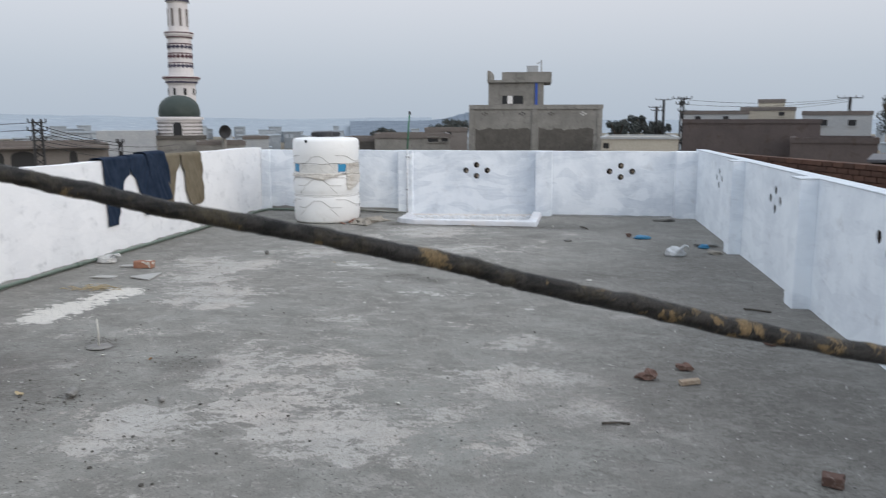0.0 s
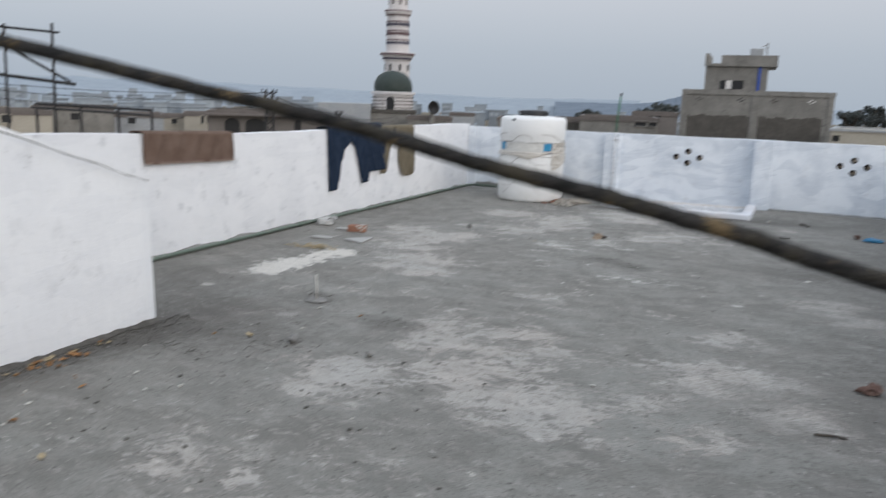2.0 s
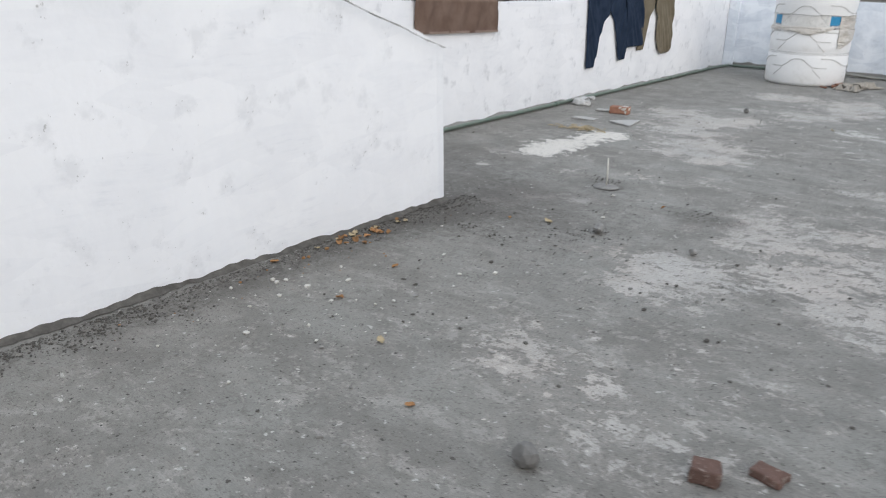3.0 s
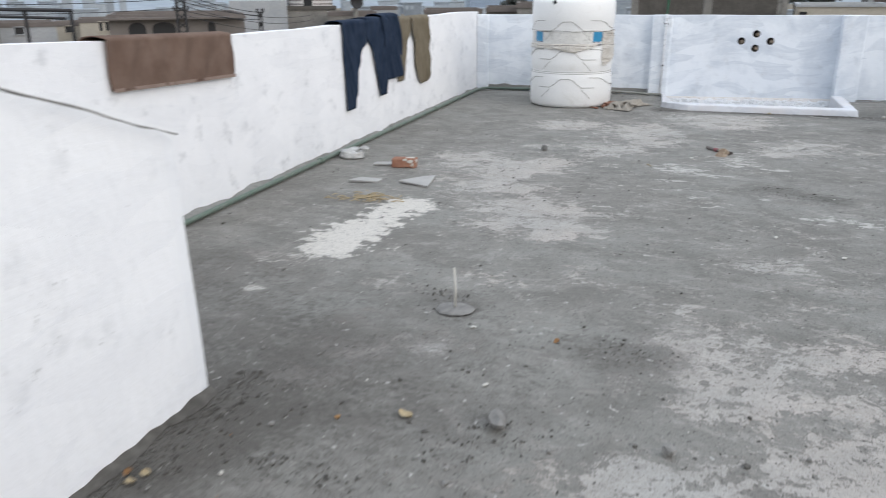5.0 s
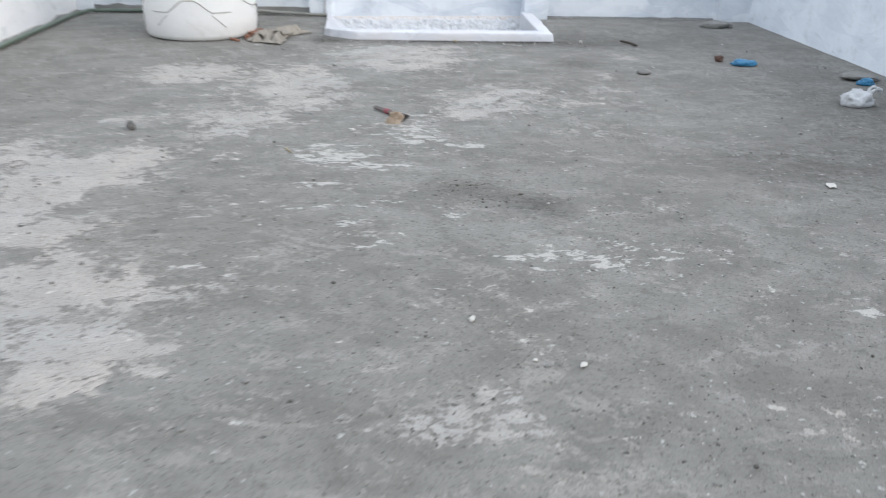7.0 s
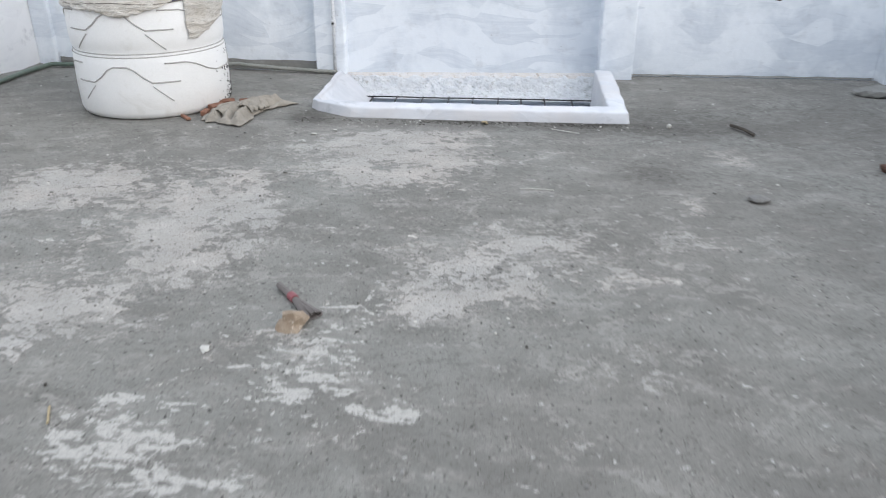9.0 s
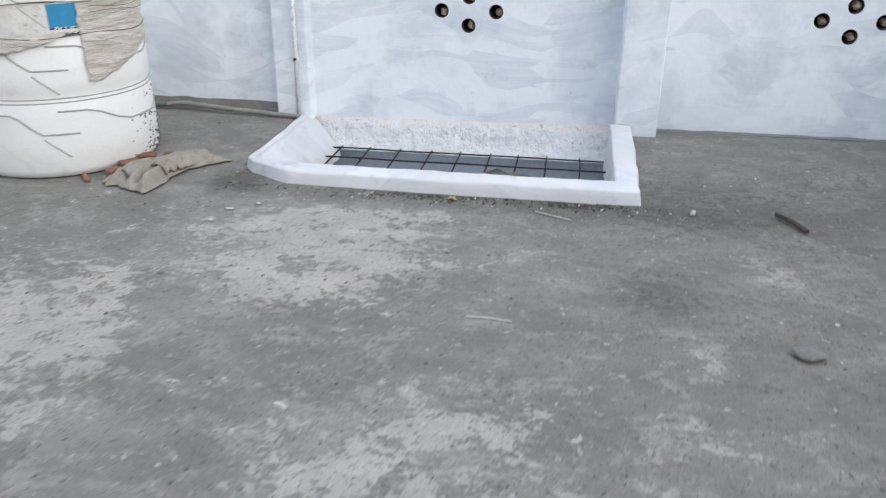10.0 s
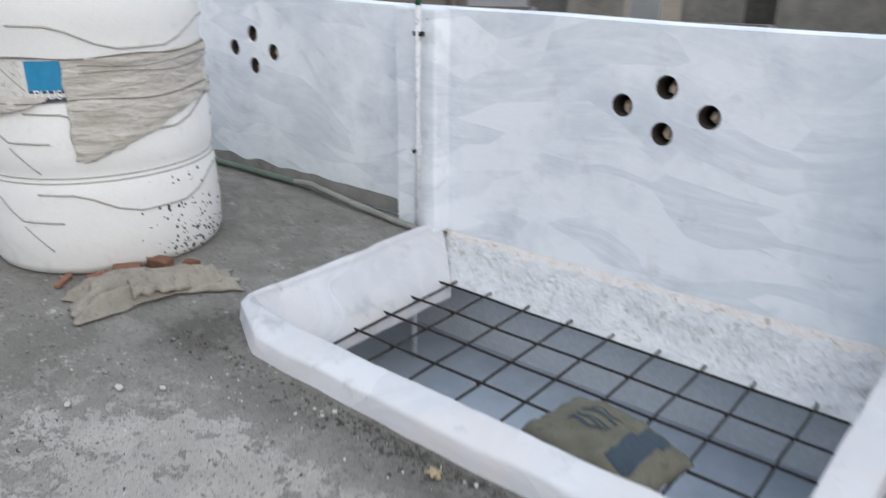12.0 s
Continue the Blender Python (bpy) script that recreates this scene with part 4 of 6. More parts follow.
    for zt_, ph_ in ((0.885, .5), (0.915, 2.1)):
        part("twine", tube([on(-30 + 4 * i, zt_ + 0.010 * math.sin(i * .37 + ph_), 0.021) for i in range(28)], 0.0018, 5), M_STRING, ob, "twine tied round the film")
    part("twine", tube([on(-160 + 6 * i, 0.778 + 0.008 * math.sin(i * .6 + 1), 0.016) for i in range(60)], 0.0025, 5), M_STRING, ob, "twine tied round the film")
    spl = bmesh.new()
    rnd = random.Random(4)
    for _ in range(150):
        a, z = rnd.gauss(16, 14), abs(rnd.gauss(0.05, 0.15)) + 0.02
        s = rnd.uniform(0.0018, 0.0065)
        bmesh.ops.create_icosphere(spl, subdivisions=1, radius=1.0, matrix=Matrix.Translation(on(a, min(z, 0.4), 0.0)) @ Matrix.Diagonal((s, s, s * rnd.uniform(.6, 1.6), 1)))
    tagged(part("mud_splash", spl, M_MUD, ob, "dark mud splashes"), kind="stuff")
    return ob


tank = water_tank(-1.085, 12.80, 0.53)

# ---- pipes ----
M_PIPE_B = surf("lime_splashed_pipe", (0.235, 0.240, 0.215), (0.30, 0.295, 0.27), (0.155, 0.165, 0.145), scale=9, fine=60, rough=0.75, bump=0.2)
west_run = smooth_path([(-2.61, 3.9, 0.03), (-2.60, 6.2, 0.028), (-2.605, 8.6, 0.03), (-2.60, 10.6, 0.03), (-2.61, 12.6, 0.03), (-2.585, 13.75, 0.03), (-2.40, 13.90, 0.03), (-1.6, 13.93, 0.03), (-1.02, 13.93, 0.036)], 14)
north_run = smooth_path([(-1.02, 13.93, 0.036), (-0.86, 13.92, 0.054), (-0.72, 13.90, 0.046), (-0.18, 13.84, 0.026), (0.06, 13.815, 0.022)], 14)
water_pipe = thing("water_pipe", "green plastic water pipe lying along the wall foot", "pipe", at=pose(0, 0, 0))
part("pipe_run", tube(west_run, 0.019, 10, wob=0.08), M_PIPE_G, water_pipe, smooth=True)
part("pipe_end", tube(north_run, 0.017, 10, wob=0.25), M_PIPE_B, water_pipe, "lime-splashed grey end of the pipe", smooth=True)
for y_ in (8.35, 11.6):
    part("coupling", tube([(-2.605, y_, 0.03), (-2.605, y_ + 0.07, 0.03)], 0.025, 12), M_PIPE_G, water_pipe, smooth=True)
stand_pipe = thing("stand_pipe", "whitewashed upright pipe with a bare green top", "pipe", at=pose(0.045, 13.855, 0))
part("lower_pipe", tube([(-0.01, 0, 0.0), (0, 0, .5), (0.004, 0.004, 1.12)], 0.014, 10), M_PIPE_W, stand_pipe, smooth=True)
part("upper_pipe", tube([(0.004, 0.004, 1.12), (0.02, 0.01, 1.45), (0.045, 0.02, 1.74)], 0.015, 10), M_PIPE_D, stand_pipe, "green upper length", smooth=True)
part("end_cap", lathe([(0.02, 1.73), (0.022, 1.75), (0.02, 1.775), (0.006, 1.78)], 12), M_LID, stand_pipe, "dark end cap", at=pose(0.047, 0.02, 0))
part("tap_joint", lathe([(0.016, 0.40), (0.022, 0.405), (0.022, 0.445), (0.016, 0.45)], 12, cap=False), M_PIPE_W, stand_pipe)
part("tap_joint", tube([(0, 0, 0.425), (0.0, -0.035, 0.425)], 0.010, 8), M_IRON, stand_pipe)
part("clip", box(-0.025, 0.03, -0.006, 0.02, 0.98, 1.0, 0.002), M_IRON, stand_pipe)

# ---- cable across the roof ----
def cable_skin():
    """Old rubber: near black, cracked along its length, with tan flaking patches."""
    m, n, l, b = nodes_of("old_black_cable")
    v = stretch(n, l, 1, 1, 1)
    along = stretch(n, l, 12, 55, 75, turn=(0, 0, 0.0))
    cracks = noise_node(n, l, along, 1.6, 6, 0.7, 0.4)
    broad = noise_node(n, l, v, 13, 3, 0.6)
    flake = noise_node(n, l, v, 42, 7, 0.7, 0.3)
    fine = noise_node(n, l, v, 320, 4, 0.7)
    col = mixc(n, l, ramp(n, l, cracks, 0.40, 0.58), (0.002, 0.002, 0.002), (0.026, 0.024, 0.022))
    sepx = n.new("ShaderNodeSeparateXYZ")
    l.new(v, sepx.inputs[0])
    worn = maths(n, l, "MINIMUM", maths(n, l, "MAXIMUM", maths(n, l, "MULTIPLY", maths(n, l, "SUBTRACT", sepx.outputs["X"], 2.80), 0.16), -0.024), 0.024)
    film = maths(n, l, "MULTIPLY", ramp(n, l, noise_node(n, l, v, 26, 6, 0.75, 0.5), 0.50, 0.68), 0.6)
    col = mixc(n, l, film, col, (0.062, 0.050, 0.028))
    f = maths(n, l, "ADD", maths(n, l, "ADD", maths(n, l, "MULTIPLY", flake, 0.65), maths(n, l, "MULTIPLY", broad, 0.35)), worn)
    col = mixc(n, l, maths(n, l, "MULTIPLY", ramp(n, l, f, 0.55, 0.585), 0.85), col, (0.150, 0.104, 0.052))
    col = mixc(n, l, 1.0, col, ramp(n, l, fine, 0.25, 0.75, (0.55, 0.55, 0.55, 1), (1.5, 1.5, 1.5, 1)), "MULTIPLY")
    l.new(col, b.inputs["Base Color"])
    b.inputs["Roughness"].default_value, b.inputs["Specular IOR Level"].default_value = 0.5, 0.22
    bump_to(n, l, b, maths(n, l, "ADD", cracks, maths(n, l, "MULTIPLY", fine, 0.5)), 0.7, 0.003)
    return m


M_CABLE = cable_skin()
cp = [(-1.25, -0.48, 2.62), (0.2, 0.16, 2.19), (1.3, 0.64, 1.865), (2.0, 0.95, 1.695), (2.30, 1.082, 1.626), (2.401, 1.126, 1.604), (2.458, 1.151, 1.589), (2.517, 1.177, 1.572), (2.601, 1.214, 1.551), (2.689, 1.253, 1.528),
      (2.735, 1.273, 1.515), (2.782, 1.294, 1.499), (2.882, 1.338, 1.471), (2.988, 1.384, 1.440), (3.101, 1.434, 1.411), (3.25, 1.50, 1.372), (3.45, 1.587, 1.322), (3.9, 1.785, 1.23), (4.4, 2.0, 1.165), (4.83, 2.19, 1.152), (5.03, 2.28, 1.15), (5.12, 2.3, 0.9)]
pts_ = []
for i_, p_ in enumerate(smooth_path(cp, 24)):
    pts_.append(p_ + Vector((0, 0, 0.0012 * noise.noise(Vector((i_ * 0.11, 0, 0))) + 0.001 * noise.noise(Vector((i_ * 0.3, 4, 0))))))
cable = part("overhead_cable", tube(pts_, lambda p: 0.0062 + 0.0030 * min(1.0, max(0.0, (p.x - 2.42) / 0.5)) + 0.0011 * noise.noise(Vector((p.x * 14, 0, 2))), 14, wob=0.09), M_CABLE, smooth=True)
tagged(cable, "thick black cable with flaking brown patches strung overhead", "cable")

# ---- washing on the parapet ----
M_TOWEL = surf("brown_terry", (0.135, 0.090, 0.070), (0.185, 0.130, 0.104), None, scale=6, fine=260, rough=1.0, bump=0.7, dist=0.004, spec=0.1)
M_HEM = surf("towel_hem", (0.235, 0.175, 0.145), (0.28, 0.215, 0.18), None, scale=9, fine=160, rough=1.0, bump=0.4, spec=0.1)
M_NAVY = surf("navy_jersey", (0.012, 0.022, 0.043), (0.023, 0.036, 0.064), None, scale=7, fine=220, rough=0.95, bump=0.3, dist=0.003, spec=0.15)
M_KHAKI = surf("khaki_cotton", (0.145, 0.122, 0.085), (0.185, 0.158, 0.115), None, scale=7, fine=220, rough=0.95, bump=0.3, dist=0.003, spec=0.15)


def draped(name, rows, mat, parent, seed, over=0.16, puff=0.012, label=""):
    """Cloth over the west parapet. rows: (z, y0, y1) from the wall top down; it runs over the top and a little down the far side."""
    zs = [r[0] for r in rows]

    def f(u, v):
        d = v * (over + 0.14 + zs[0] - zs[-1])
        if d < over:
            k = 0.0
            x, z = WEST - 0.155, zs[0] + 0.008 - (over - d) * 0.98
        elif d < over + 0.14:
            k = 0.0
            s = (d - over) / 0.14
            x, z = WEST - 0.155 + s * 0.165, zs[0] + 0.010 + 0.012 * math.sin(math.pi * s)
        else:
            z = zs[0] + 0.008 - (d - over - 0.14)
            k = 1.0
            x = WEST + 0.010
        zz = min(max(z, zs[-1]), zs[0])
        y0, y1 = rows[0][1], rows[0][2]
        for (za, a0, a1), (zb, b0, b1) in zip(rows, rows[1:]):
            if zb <= zz <= za:
                s = (za - zz) / (za - zb)
                y0, y1 = a0 + (b0 - a0) * s, a1 + (b1 - a1) * s
        y = y0 + (y1 - y0) * u
        lean = y + 0.5 * (zs[0] - z) * math.sin(seed)
        fold = puff * (1.1 + 1.1 * noise.noise(Vector((lean * 7 + seed, z * 1.2, seed))) + 1.0 * noise.noise(Vector((lean * 17, z * 2.2, seed + 4))))
        edge = 0.007 * noise.noise(Vector((z * 9, seed, u * 2)))
        return (x + k * fold + (0.35 * fold if not k else 0), y + edge, z + west_rise(y))
    ob = part(name, sheet(34, 44, f), mat, parent, label, smooth=True)
    return thicken(ob, 0.005)


towel = thing("towel", "brown terry towel hung over the whitewashed parapet", "towel", at=pose(0, 0, 0))
draped("towel_cloth", [(1.155, 5.97, 7.24), (1.0, 5.975, 7.245), (0.865, 5.98, 7.25)], M_TOWEL, towel, 2.0, over=0.2, puff=0.016)
part("hem", sheet(40, 2, lambda u, v: (WEST + 0.034 + 0.01 * noise.noise(Vector((u * 12, 0, 0))), 5.985 + 1.255 * u, 0.866 + 0.022 * v + west_rise(5.985 + 1.255 * u))), M_HEM, towel, "paler woven hem")
navy = thing("trousers", "navy blue trousers hung over the whitewashed parapet", "trousers", at=pose(0, 0, 0), group="washing on the parapet")
draped("trouser_leg", [(1.165, 9.10, 9.72), (0.97, 9.11, 9.67), (0.90, 9.12, 9.55), (0.70, 9.13, 9.45), (0.42, 9.14, 9.37), (0.345, 9.15, 9.34)], M_NAVY, navy, 5.0, puff=0.010)
draped("trouser_leg", [(1.175, 9.68, 10.32), (0.97, 9.69, 10.36), (0.90, 9.80, 10.34), (0.65, 9.90, 10.28), (0.45, 9.97, 10.20), (0.385, 9.99, 10.18)], M_NAVY, navy, 8.0, puff=0.014)
draped("waist", [(1.20, 10.05, 10.54), (1.0, 10.12, 10.60), (0.75, 10.17, 10.66), (0.58, 10.20, 10.69), (0.53, 10.22, 10.66)], M_NAVY, navy, 11.0, puff=0.022)
khaki = thing("trousers", "khaki cotton trousers hung over the whitewashed parapet", "trousers", at=pose(0, 0, 0), group="washing on the parapet")
draped("trouser_leg", [(1.15, 10.56, 11.00), (1.0, 10.58, 10.96), (0.90, 10.58, 10.85), (0.65, 10.56, 10.77), (0.50, 10.54, 10.72), (0.47, 10.55, 10.70)], M_KHAKI, khaki, 14.0, puff=0.010)
draped("trouser_leg", [(1.15, 10.97, 11.60), (1.0, 10.98, 11.62), (0.90, 11.08, 11.62), (0.62, 11.10, 11.63), (0.46, 11.18, 11.64), (0.40, 11.27, 11.60), (0.375, 11.32, 11.48)], M_KHAKI, khaki, 17.0, puff=0.018)

# ---- small things on the floor ----
M_BRICK = surf("broken_red_brick", (0.105, 0.062, 0.050), (0.150, 0.088, 0.068), (0.25, 0.20, 0.17), scale=14, fine=120, rough=0.95, bump=0.7, dist=0.005, vary=0.2)
M_SHARD = surf("orange_brick_shard", (0.225, 0.105, 0.068), (0.29, 0.15, 0.10), (0.19, 0.11, 0.08), scale=16, fine=120, rough=0.95, bump=0.6, dist=0.004, vary=0.25)
M_STONE = surf("grey_mortar_lump", (0.17, 0.165, 0.155), (0.25, 0.24, 0.225), None, scale=20, fine=120, rough=0.95, bump=0.6, vary=0.3)
M_TAN = surf("sandy_brick_bat", (0.27, 0.20, 0.14), (0.36, 0.29, 0.22), (0.55, 0.48, 0.40), scale=14, fine=120, rough=0.95, bump=0.5)
M_TILE = surf("pale_floor_tile", (0.40, 0.39, 0.37), (0.34, 0.33, 0.315), None, scale=6, fine=60, rough=0.5, bump=0.05)
M_PAINT = surf("spilt_white_lime", (0.66, 0.655, 0.63), (0.58, 0.575, 0.55), (0.42, 0.41, 0.39), scale=7, fine=90, rough=0.85, bump=0.3)
M_BAG = surf("thin_white_plastic", (0.55, 0.56, 0.57), (0.46, 0.47, 0.48), None, scale=9, fine=60, rough=0.3, bump=0.6, dist=0.01)
M_CLEARBAG = surf("cloudy_clear_plastic", (0.42, 0.42, 0.41), (0.55, 0.55, 0.54), None, scale=12, fine=60, rough=0.25, bump=0.6, dist=0.01)
M_BLUEBAG = surf("blue_plastic_bag", (0.025, 0.15, 0.29), (0.05, 0.235, 0.40), None, scale=14, fine=80, rough=0.35, bump=0.6, dist=0.01)
M_LEAF = surf("dry_leaf", (0.26, 0.125, 0.05), (0.33, 0.19, 0.085), None, scale=30, fine=120, rough=0.9, bump=0.2, vary=0.3)
M_STRAW = surf("dry_straw", (0.42, 0.34, 0.21), (0.34, 0.275, 0.175), None, scale=30, fine=120, rough=0.9, bump=0.2)
M_TWIG = surf("dark_stick", (0.05, 0.045, 0.04), (0.09, 0.075, 0.06), None, scale=30, fine=140, rough=0.95, bump=0.5)
M_RAG = surf("stiff_grey_rag", (0.25, 0.225, 0.19), (0.345, 0.315, 0.27), (0.19, 0.17, 0.145), scale=9, fine=90, rough=0.95, bump=0.6, dist=0.006)
M_CHIP = plain("white_chip", (0.52, 0.50, 0.455), 0.7)
M_SACK = surf("khaki_cement_sack", (0.125, 0.120, 0.090), (0.155, 0.148, 0.112), (0.10, 0.095, 0.072), scale=8, fine=140, rough=0.9, bump=0.4)
M_SACKBLUE = plain("faded_blue_print", (0.045, 0.065, 0.085), 0.9)
M_RED = plain("red_tie", (0.26, 0.08, 0.09), 0.6)
M_BRISTLE = plain("brush_bristles", (0.17, 0.15, 0.14), 0.9)


def stone(name, label, cat, x, y, sx, sy, sz, mat, seed, rz=0, group="", rough=0.3):
    ob = part(name, rock(sx, sy, sz, seed, rough), mat, at=pose(x, y, 0.002, 0, 0, rz))
    return tagged(ob, label, cat, group)


def brick_bat(x, y, lx, ly, lz, rz, label, seed, mat=None, tilt=0):
    bm = box(-lx / 2, lx / 2, -ly / 2, ly / 2, 0, lz, 0.006)
    bmesh.ops.subdivide_edges(bm, edges=[e for e in bm.edges if e.calc_length() > 0.03], cuts=2)
    for v in bm.verts:
        d = noise.noise_vector(v.co * 18 + Vector((seed, 0, 0))) * 0.006
        if v.co.x > lx * 0.4:
            d += Vector((noise.noise(Vector((v.co.y * 40, v.co.z * 40, seed))) * 0.014, 0, 0))
        v.co += d
        v.co.z = max(v.co.z, 0)
    return tagged(part("brick", bm, mat or M_BRICK, at=pose(x, y, 0.003, tilt, 0, rz)), label, "brick", "loose bricks")


half = brick_bat(-1.85, 8.46, 0.205, 0.105, 0.078, 8, "half red brick with white mortar on the cement", 3, M_SHARD)
for k_, (x_, y_, z_, a_, b_, c_) in enumerate(((.055, -.052, .058, .026, .006, .016), (.080, -.050, .030, .014, .007, .020), (.100, .0, .055, .008, .03, .018), (.05, .01, .080, .045, .026, .005), (.015, -.052, .072, .016, .005, .010))):
    part("mortar", rock(a_, b_, c_, 80 + k_, .7, 2), M_CHIP, half, "white mortar stuck to the brick", at=pose(x_, y_, z_ - c_))
brick_bat(4.33, 6.41, 0.105, 0.08, 0.05, 35, "broken red brick with a white edge", 5)
brick_bat(4.03, 4.13, 0.09, 0.07, 0.05, -20, "small piece of red brick on the cement", 7)
brick_bat(1.28, 2.71, 0.085, 0.075, 0.055, 15, "small broken red brick on the cement", 9)
brick_bat(1.43, 2.84, 0.10, 0.07, 0.03, -12, "flat dark brick fragment on the cement", 11)
stone("stone", "grey mortar lump on the cement", "stone", 0.82, 2.42, .045, .04, .05, M_STONE, 3)
stone("stone", "brown broken stone on the cement", "stone", 3.34, 5.48, .062, .038, .034, M_BRICK, 5, 10, "stones by the cable", .8)
stone("stone", "dark red wedge of brick on the cement", "stone", 3.61, 5.71, .052, .036, .026, M_BRICK, 8, -20, "stones by the cable", .8)
brick_bat(3.60, 5.42, 0.14, 0.04, 0.032, 25, "pale oblong lump of mortar on the cement", 13, M_TAN)
tagged(part("stick", tube([(3.03, 4.68, 0.012), (3.12, 4.70, 0.014), (3.18, 4.705, 0.01)], 0.007, 7, wob=.5), M_TWIG), "short dark stick on the cement", "stick")
tagged(part("stick", tube([(4.35, 7.46, 0.012), (4.45, 7.42, 0.016), (4.56, 7.38, 0.012)], 0.008, 7, wob=.6), M_TWIG), "short dark stick near the parapet", "stick")
tagged(part("stick", tube([(3.03, 12.44, 0.02), (3.09, 12.33, 0.025), (3.13, 12.24, 0.018)], 0.011, 7, wob=.8), M_TWIG), "burnt stub of wood on the cement", "stick")
tagged(part("stick", tube([(1.83, 12.29, 0.008), (1.92, 12.245, 0.008), (2.01, 12.20, 0.008)], 0.003, 6), M_CHIP), "thin pale stick near the kerb", "stick")
tagged(part("stick", tube([(1.62, 11.16, 0.006), (1.70, 11.165, 0.006), (1.80, 11.15, 0.006)], 0.0028, 6), M_CHIP), "thin straw stalk on the cement", "stick")
tagged(part("stick", tube([(.15, 9.13, .006), (.19, 9.05, .006)], 0.004, 6), M_STRAW), "thin straw stalk on the cement", "stick")
stone("pebble", "round pale pebble beside the kerb", "pebble", 2.617, 12.39, .015, .014, .017, M_CHIP, 2)
stone("stone", "flat dark mortar lump on the cement", "stone", 2.84, 11.08, .06, .04, .02, M_STONE, 12)
stone("stone", "grey wedge of mortar on the cement", "stone", -0.09, 4.63, .03, .055, .028, M_STONE, 14, 25, "", .6)
stone("stone", "grey mortar lump on the cement", "stone", 0.49, 4.62, .026, .02, .022, M_STONE, 17, 0, "", .6)
stone("stone", "dark pebble on the cement", "pebble", -0.822, 9.506, .03, .03, .03, M_STONE, 19)
for k_, (x_, y_, s_) in enumerate(((1.868, 4.814, .02), (-.2, 4.9, .018), (1.03, 7.2, .022), (.514, 9.49, .03), (.28, 12.06, .025), (-.385, 5.40, .02), (3.06, 8.5, .05), (-1.0, 7.95, .02), (.25, 11.9, .02), (.40, 12.15, .016), (1.36, 6.9, .02))):
    tagged(part("chip", rock(s_ * .8, s_ * .5, .005, k_ + 40, .6, 2), M_CHIP, at=pose(x_, y_, 0.004, 0, 0, k_ * 40)), "white plaster chip on the cement", "chip", "plaster chips")

# iron rod standing in a mortar disc
rod = thing("iron_rod", "thin pale rod standing in a round mortar pat", "rod", at=pose(-0.525, 5.57, 0))
pat = rock(0.095, 0.080, 0.012, 21, .12)
part("mortar_pat", pat, M_STONE, rod, "dark round mortar pat")
part("upright", tube([(0, 0, 0.0), (0.004, 0.0, 0.11), (-0.004, 0.004, 0.215)], 0.0062, 8), M_CHIP, rod, "pale upright rod", smooth=True)

# broken tiles
def tile(x, y, pts, rz, label):
    bm = bmesh.new()
    lo = [bm.verts.new((a, b, 0.0)) for a, b in pts]
    hi = [bm.verts.new((a, b, 0.012)) for a, b in pts]
    bm.faces.new(list(reversed(lo)))
    bm.faces.new(hi)
    for i in range(len(pts)):
        j = (i + 1) % len(pts)
        bm.faces.new((lo[i], lo[j], hi[j], hi[i]))
    return tagged(part("tile_piece", bm, M_TILE, at=pose(x, y, 0.008, 0, 2, rz)), label, "tile", "broken tiles")


tile(-1.55, 7.95, [(-.14, -.06), (.13, -.14), (.08, .22), (.0, .16)], 0, "broken pale floor tile on the cement")
tile(-1.97, 7.86, [(-.12, -.05), (.12, -.03), (.13, .07), (-.05, .08)], 5, "broken pale floor tile on the cement")
tile(-2.05, 8.48, [(-.09, -.04), (.08, -.05), (.06, .06), (-.07, .05)], 20, "small broken pale tile on the cement")


def crumpled_bag(name, x, y, sx, sy, sz, mat, label, seed, ears=True):
    ob = thing(name, label, "bag", at=pose(x, y, 0.002))
    bm = bmesh.new()
    bmesh.ops.create_icosphere(bm, subdivisions=4, radius=1.0)
    for v in bm.verts:
        q = v.co.copy()
        d = 1 + 0.28 * noise.noise(q * 1.6 + Vector((seed, 0, 0))) + 0.22 * abs(noise.noise(q * 4.5 + Vector((0, seed, 0)))) - 0.12 * abs(noise.noise(q * 9))
        v.co = Vector((q.x * sx * d, q.y * sy * d, (max(q.z, -0.55) + 0.55) / 1.55 * sz * d))
    low = min(v.co.z for v in bm.verts)
    for v in bm.verts:
        v.co.z = max(0, v.co.z - max(low, 0))
    part("bag_body", bm, mat, ob, smooth=True)
    if ears:
        for s in (-1, 1):
            pts = smooth_path([(sx * .5, s * sy * .2, sz * .75), (sx * .9, s * sy * .35, sz * 1.15), (sx * 1.25, s * sy * .3, sz * 1.1), (sx * 1.3, s * sy * .1, sz * .9)], 5)
            part("bag_handle", tube(pts, 0.012, 6, wob=.7), mat, ob, smooth=True)
    return ob


crumpled_bag("plastic_bag", -2.46, 8.70, .12, .09, .085, M_CLEARBAG, "knotted clear plastic bag by the wall foot", 3)
crumpled_bag("plastic_bag", 4.12, 10.12, .115, .08, .11, M_BAG, "crumpled white carrier bag on the cement", 6)
crumpled_bag("plastic_bag", 3.86, 11.46, .11, .06, .05, M_BLUEBAG, "flattened bright blue plastic bag", 9, False)
stone("brick_lump", "small brown brick lump beside a blue bag", "brick", 3.69, 11.60, .036, .030, .03, M_BRICK, 31, 0, "", .8)
crumpled_bag("wrapper", 4.56, 10.75, .07, .04, .05, M_BLUEBAG, "blue and white plastic wrapper", 12, False)
stone("mortar_lump", "flat grey mortar spill at the pier foot", "mortar", 4.62, 10.95, .16, .11, .03, M_CEMENT, 33)
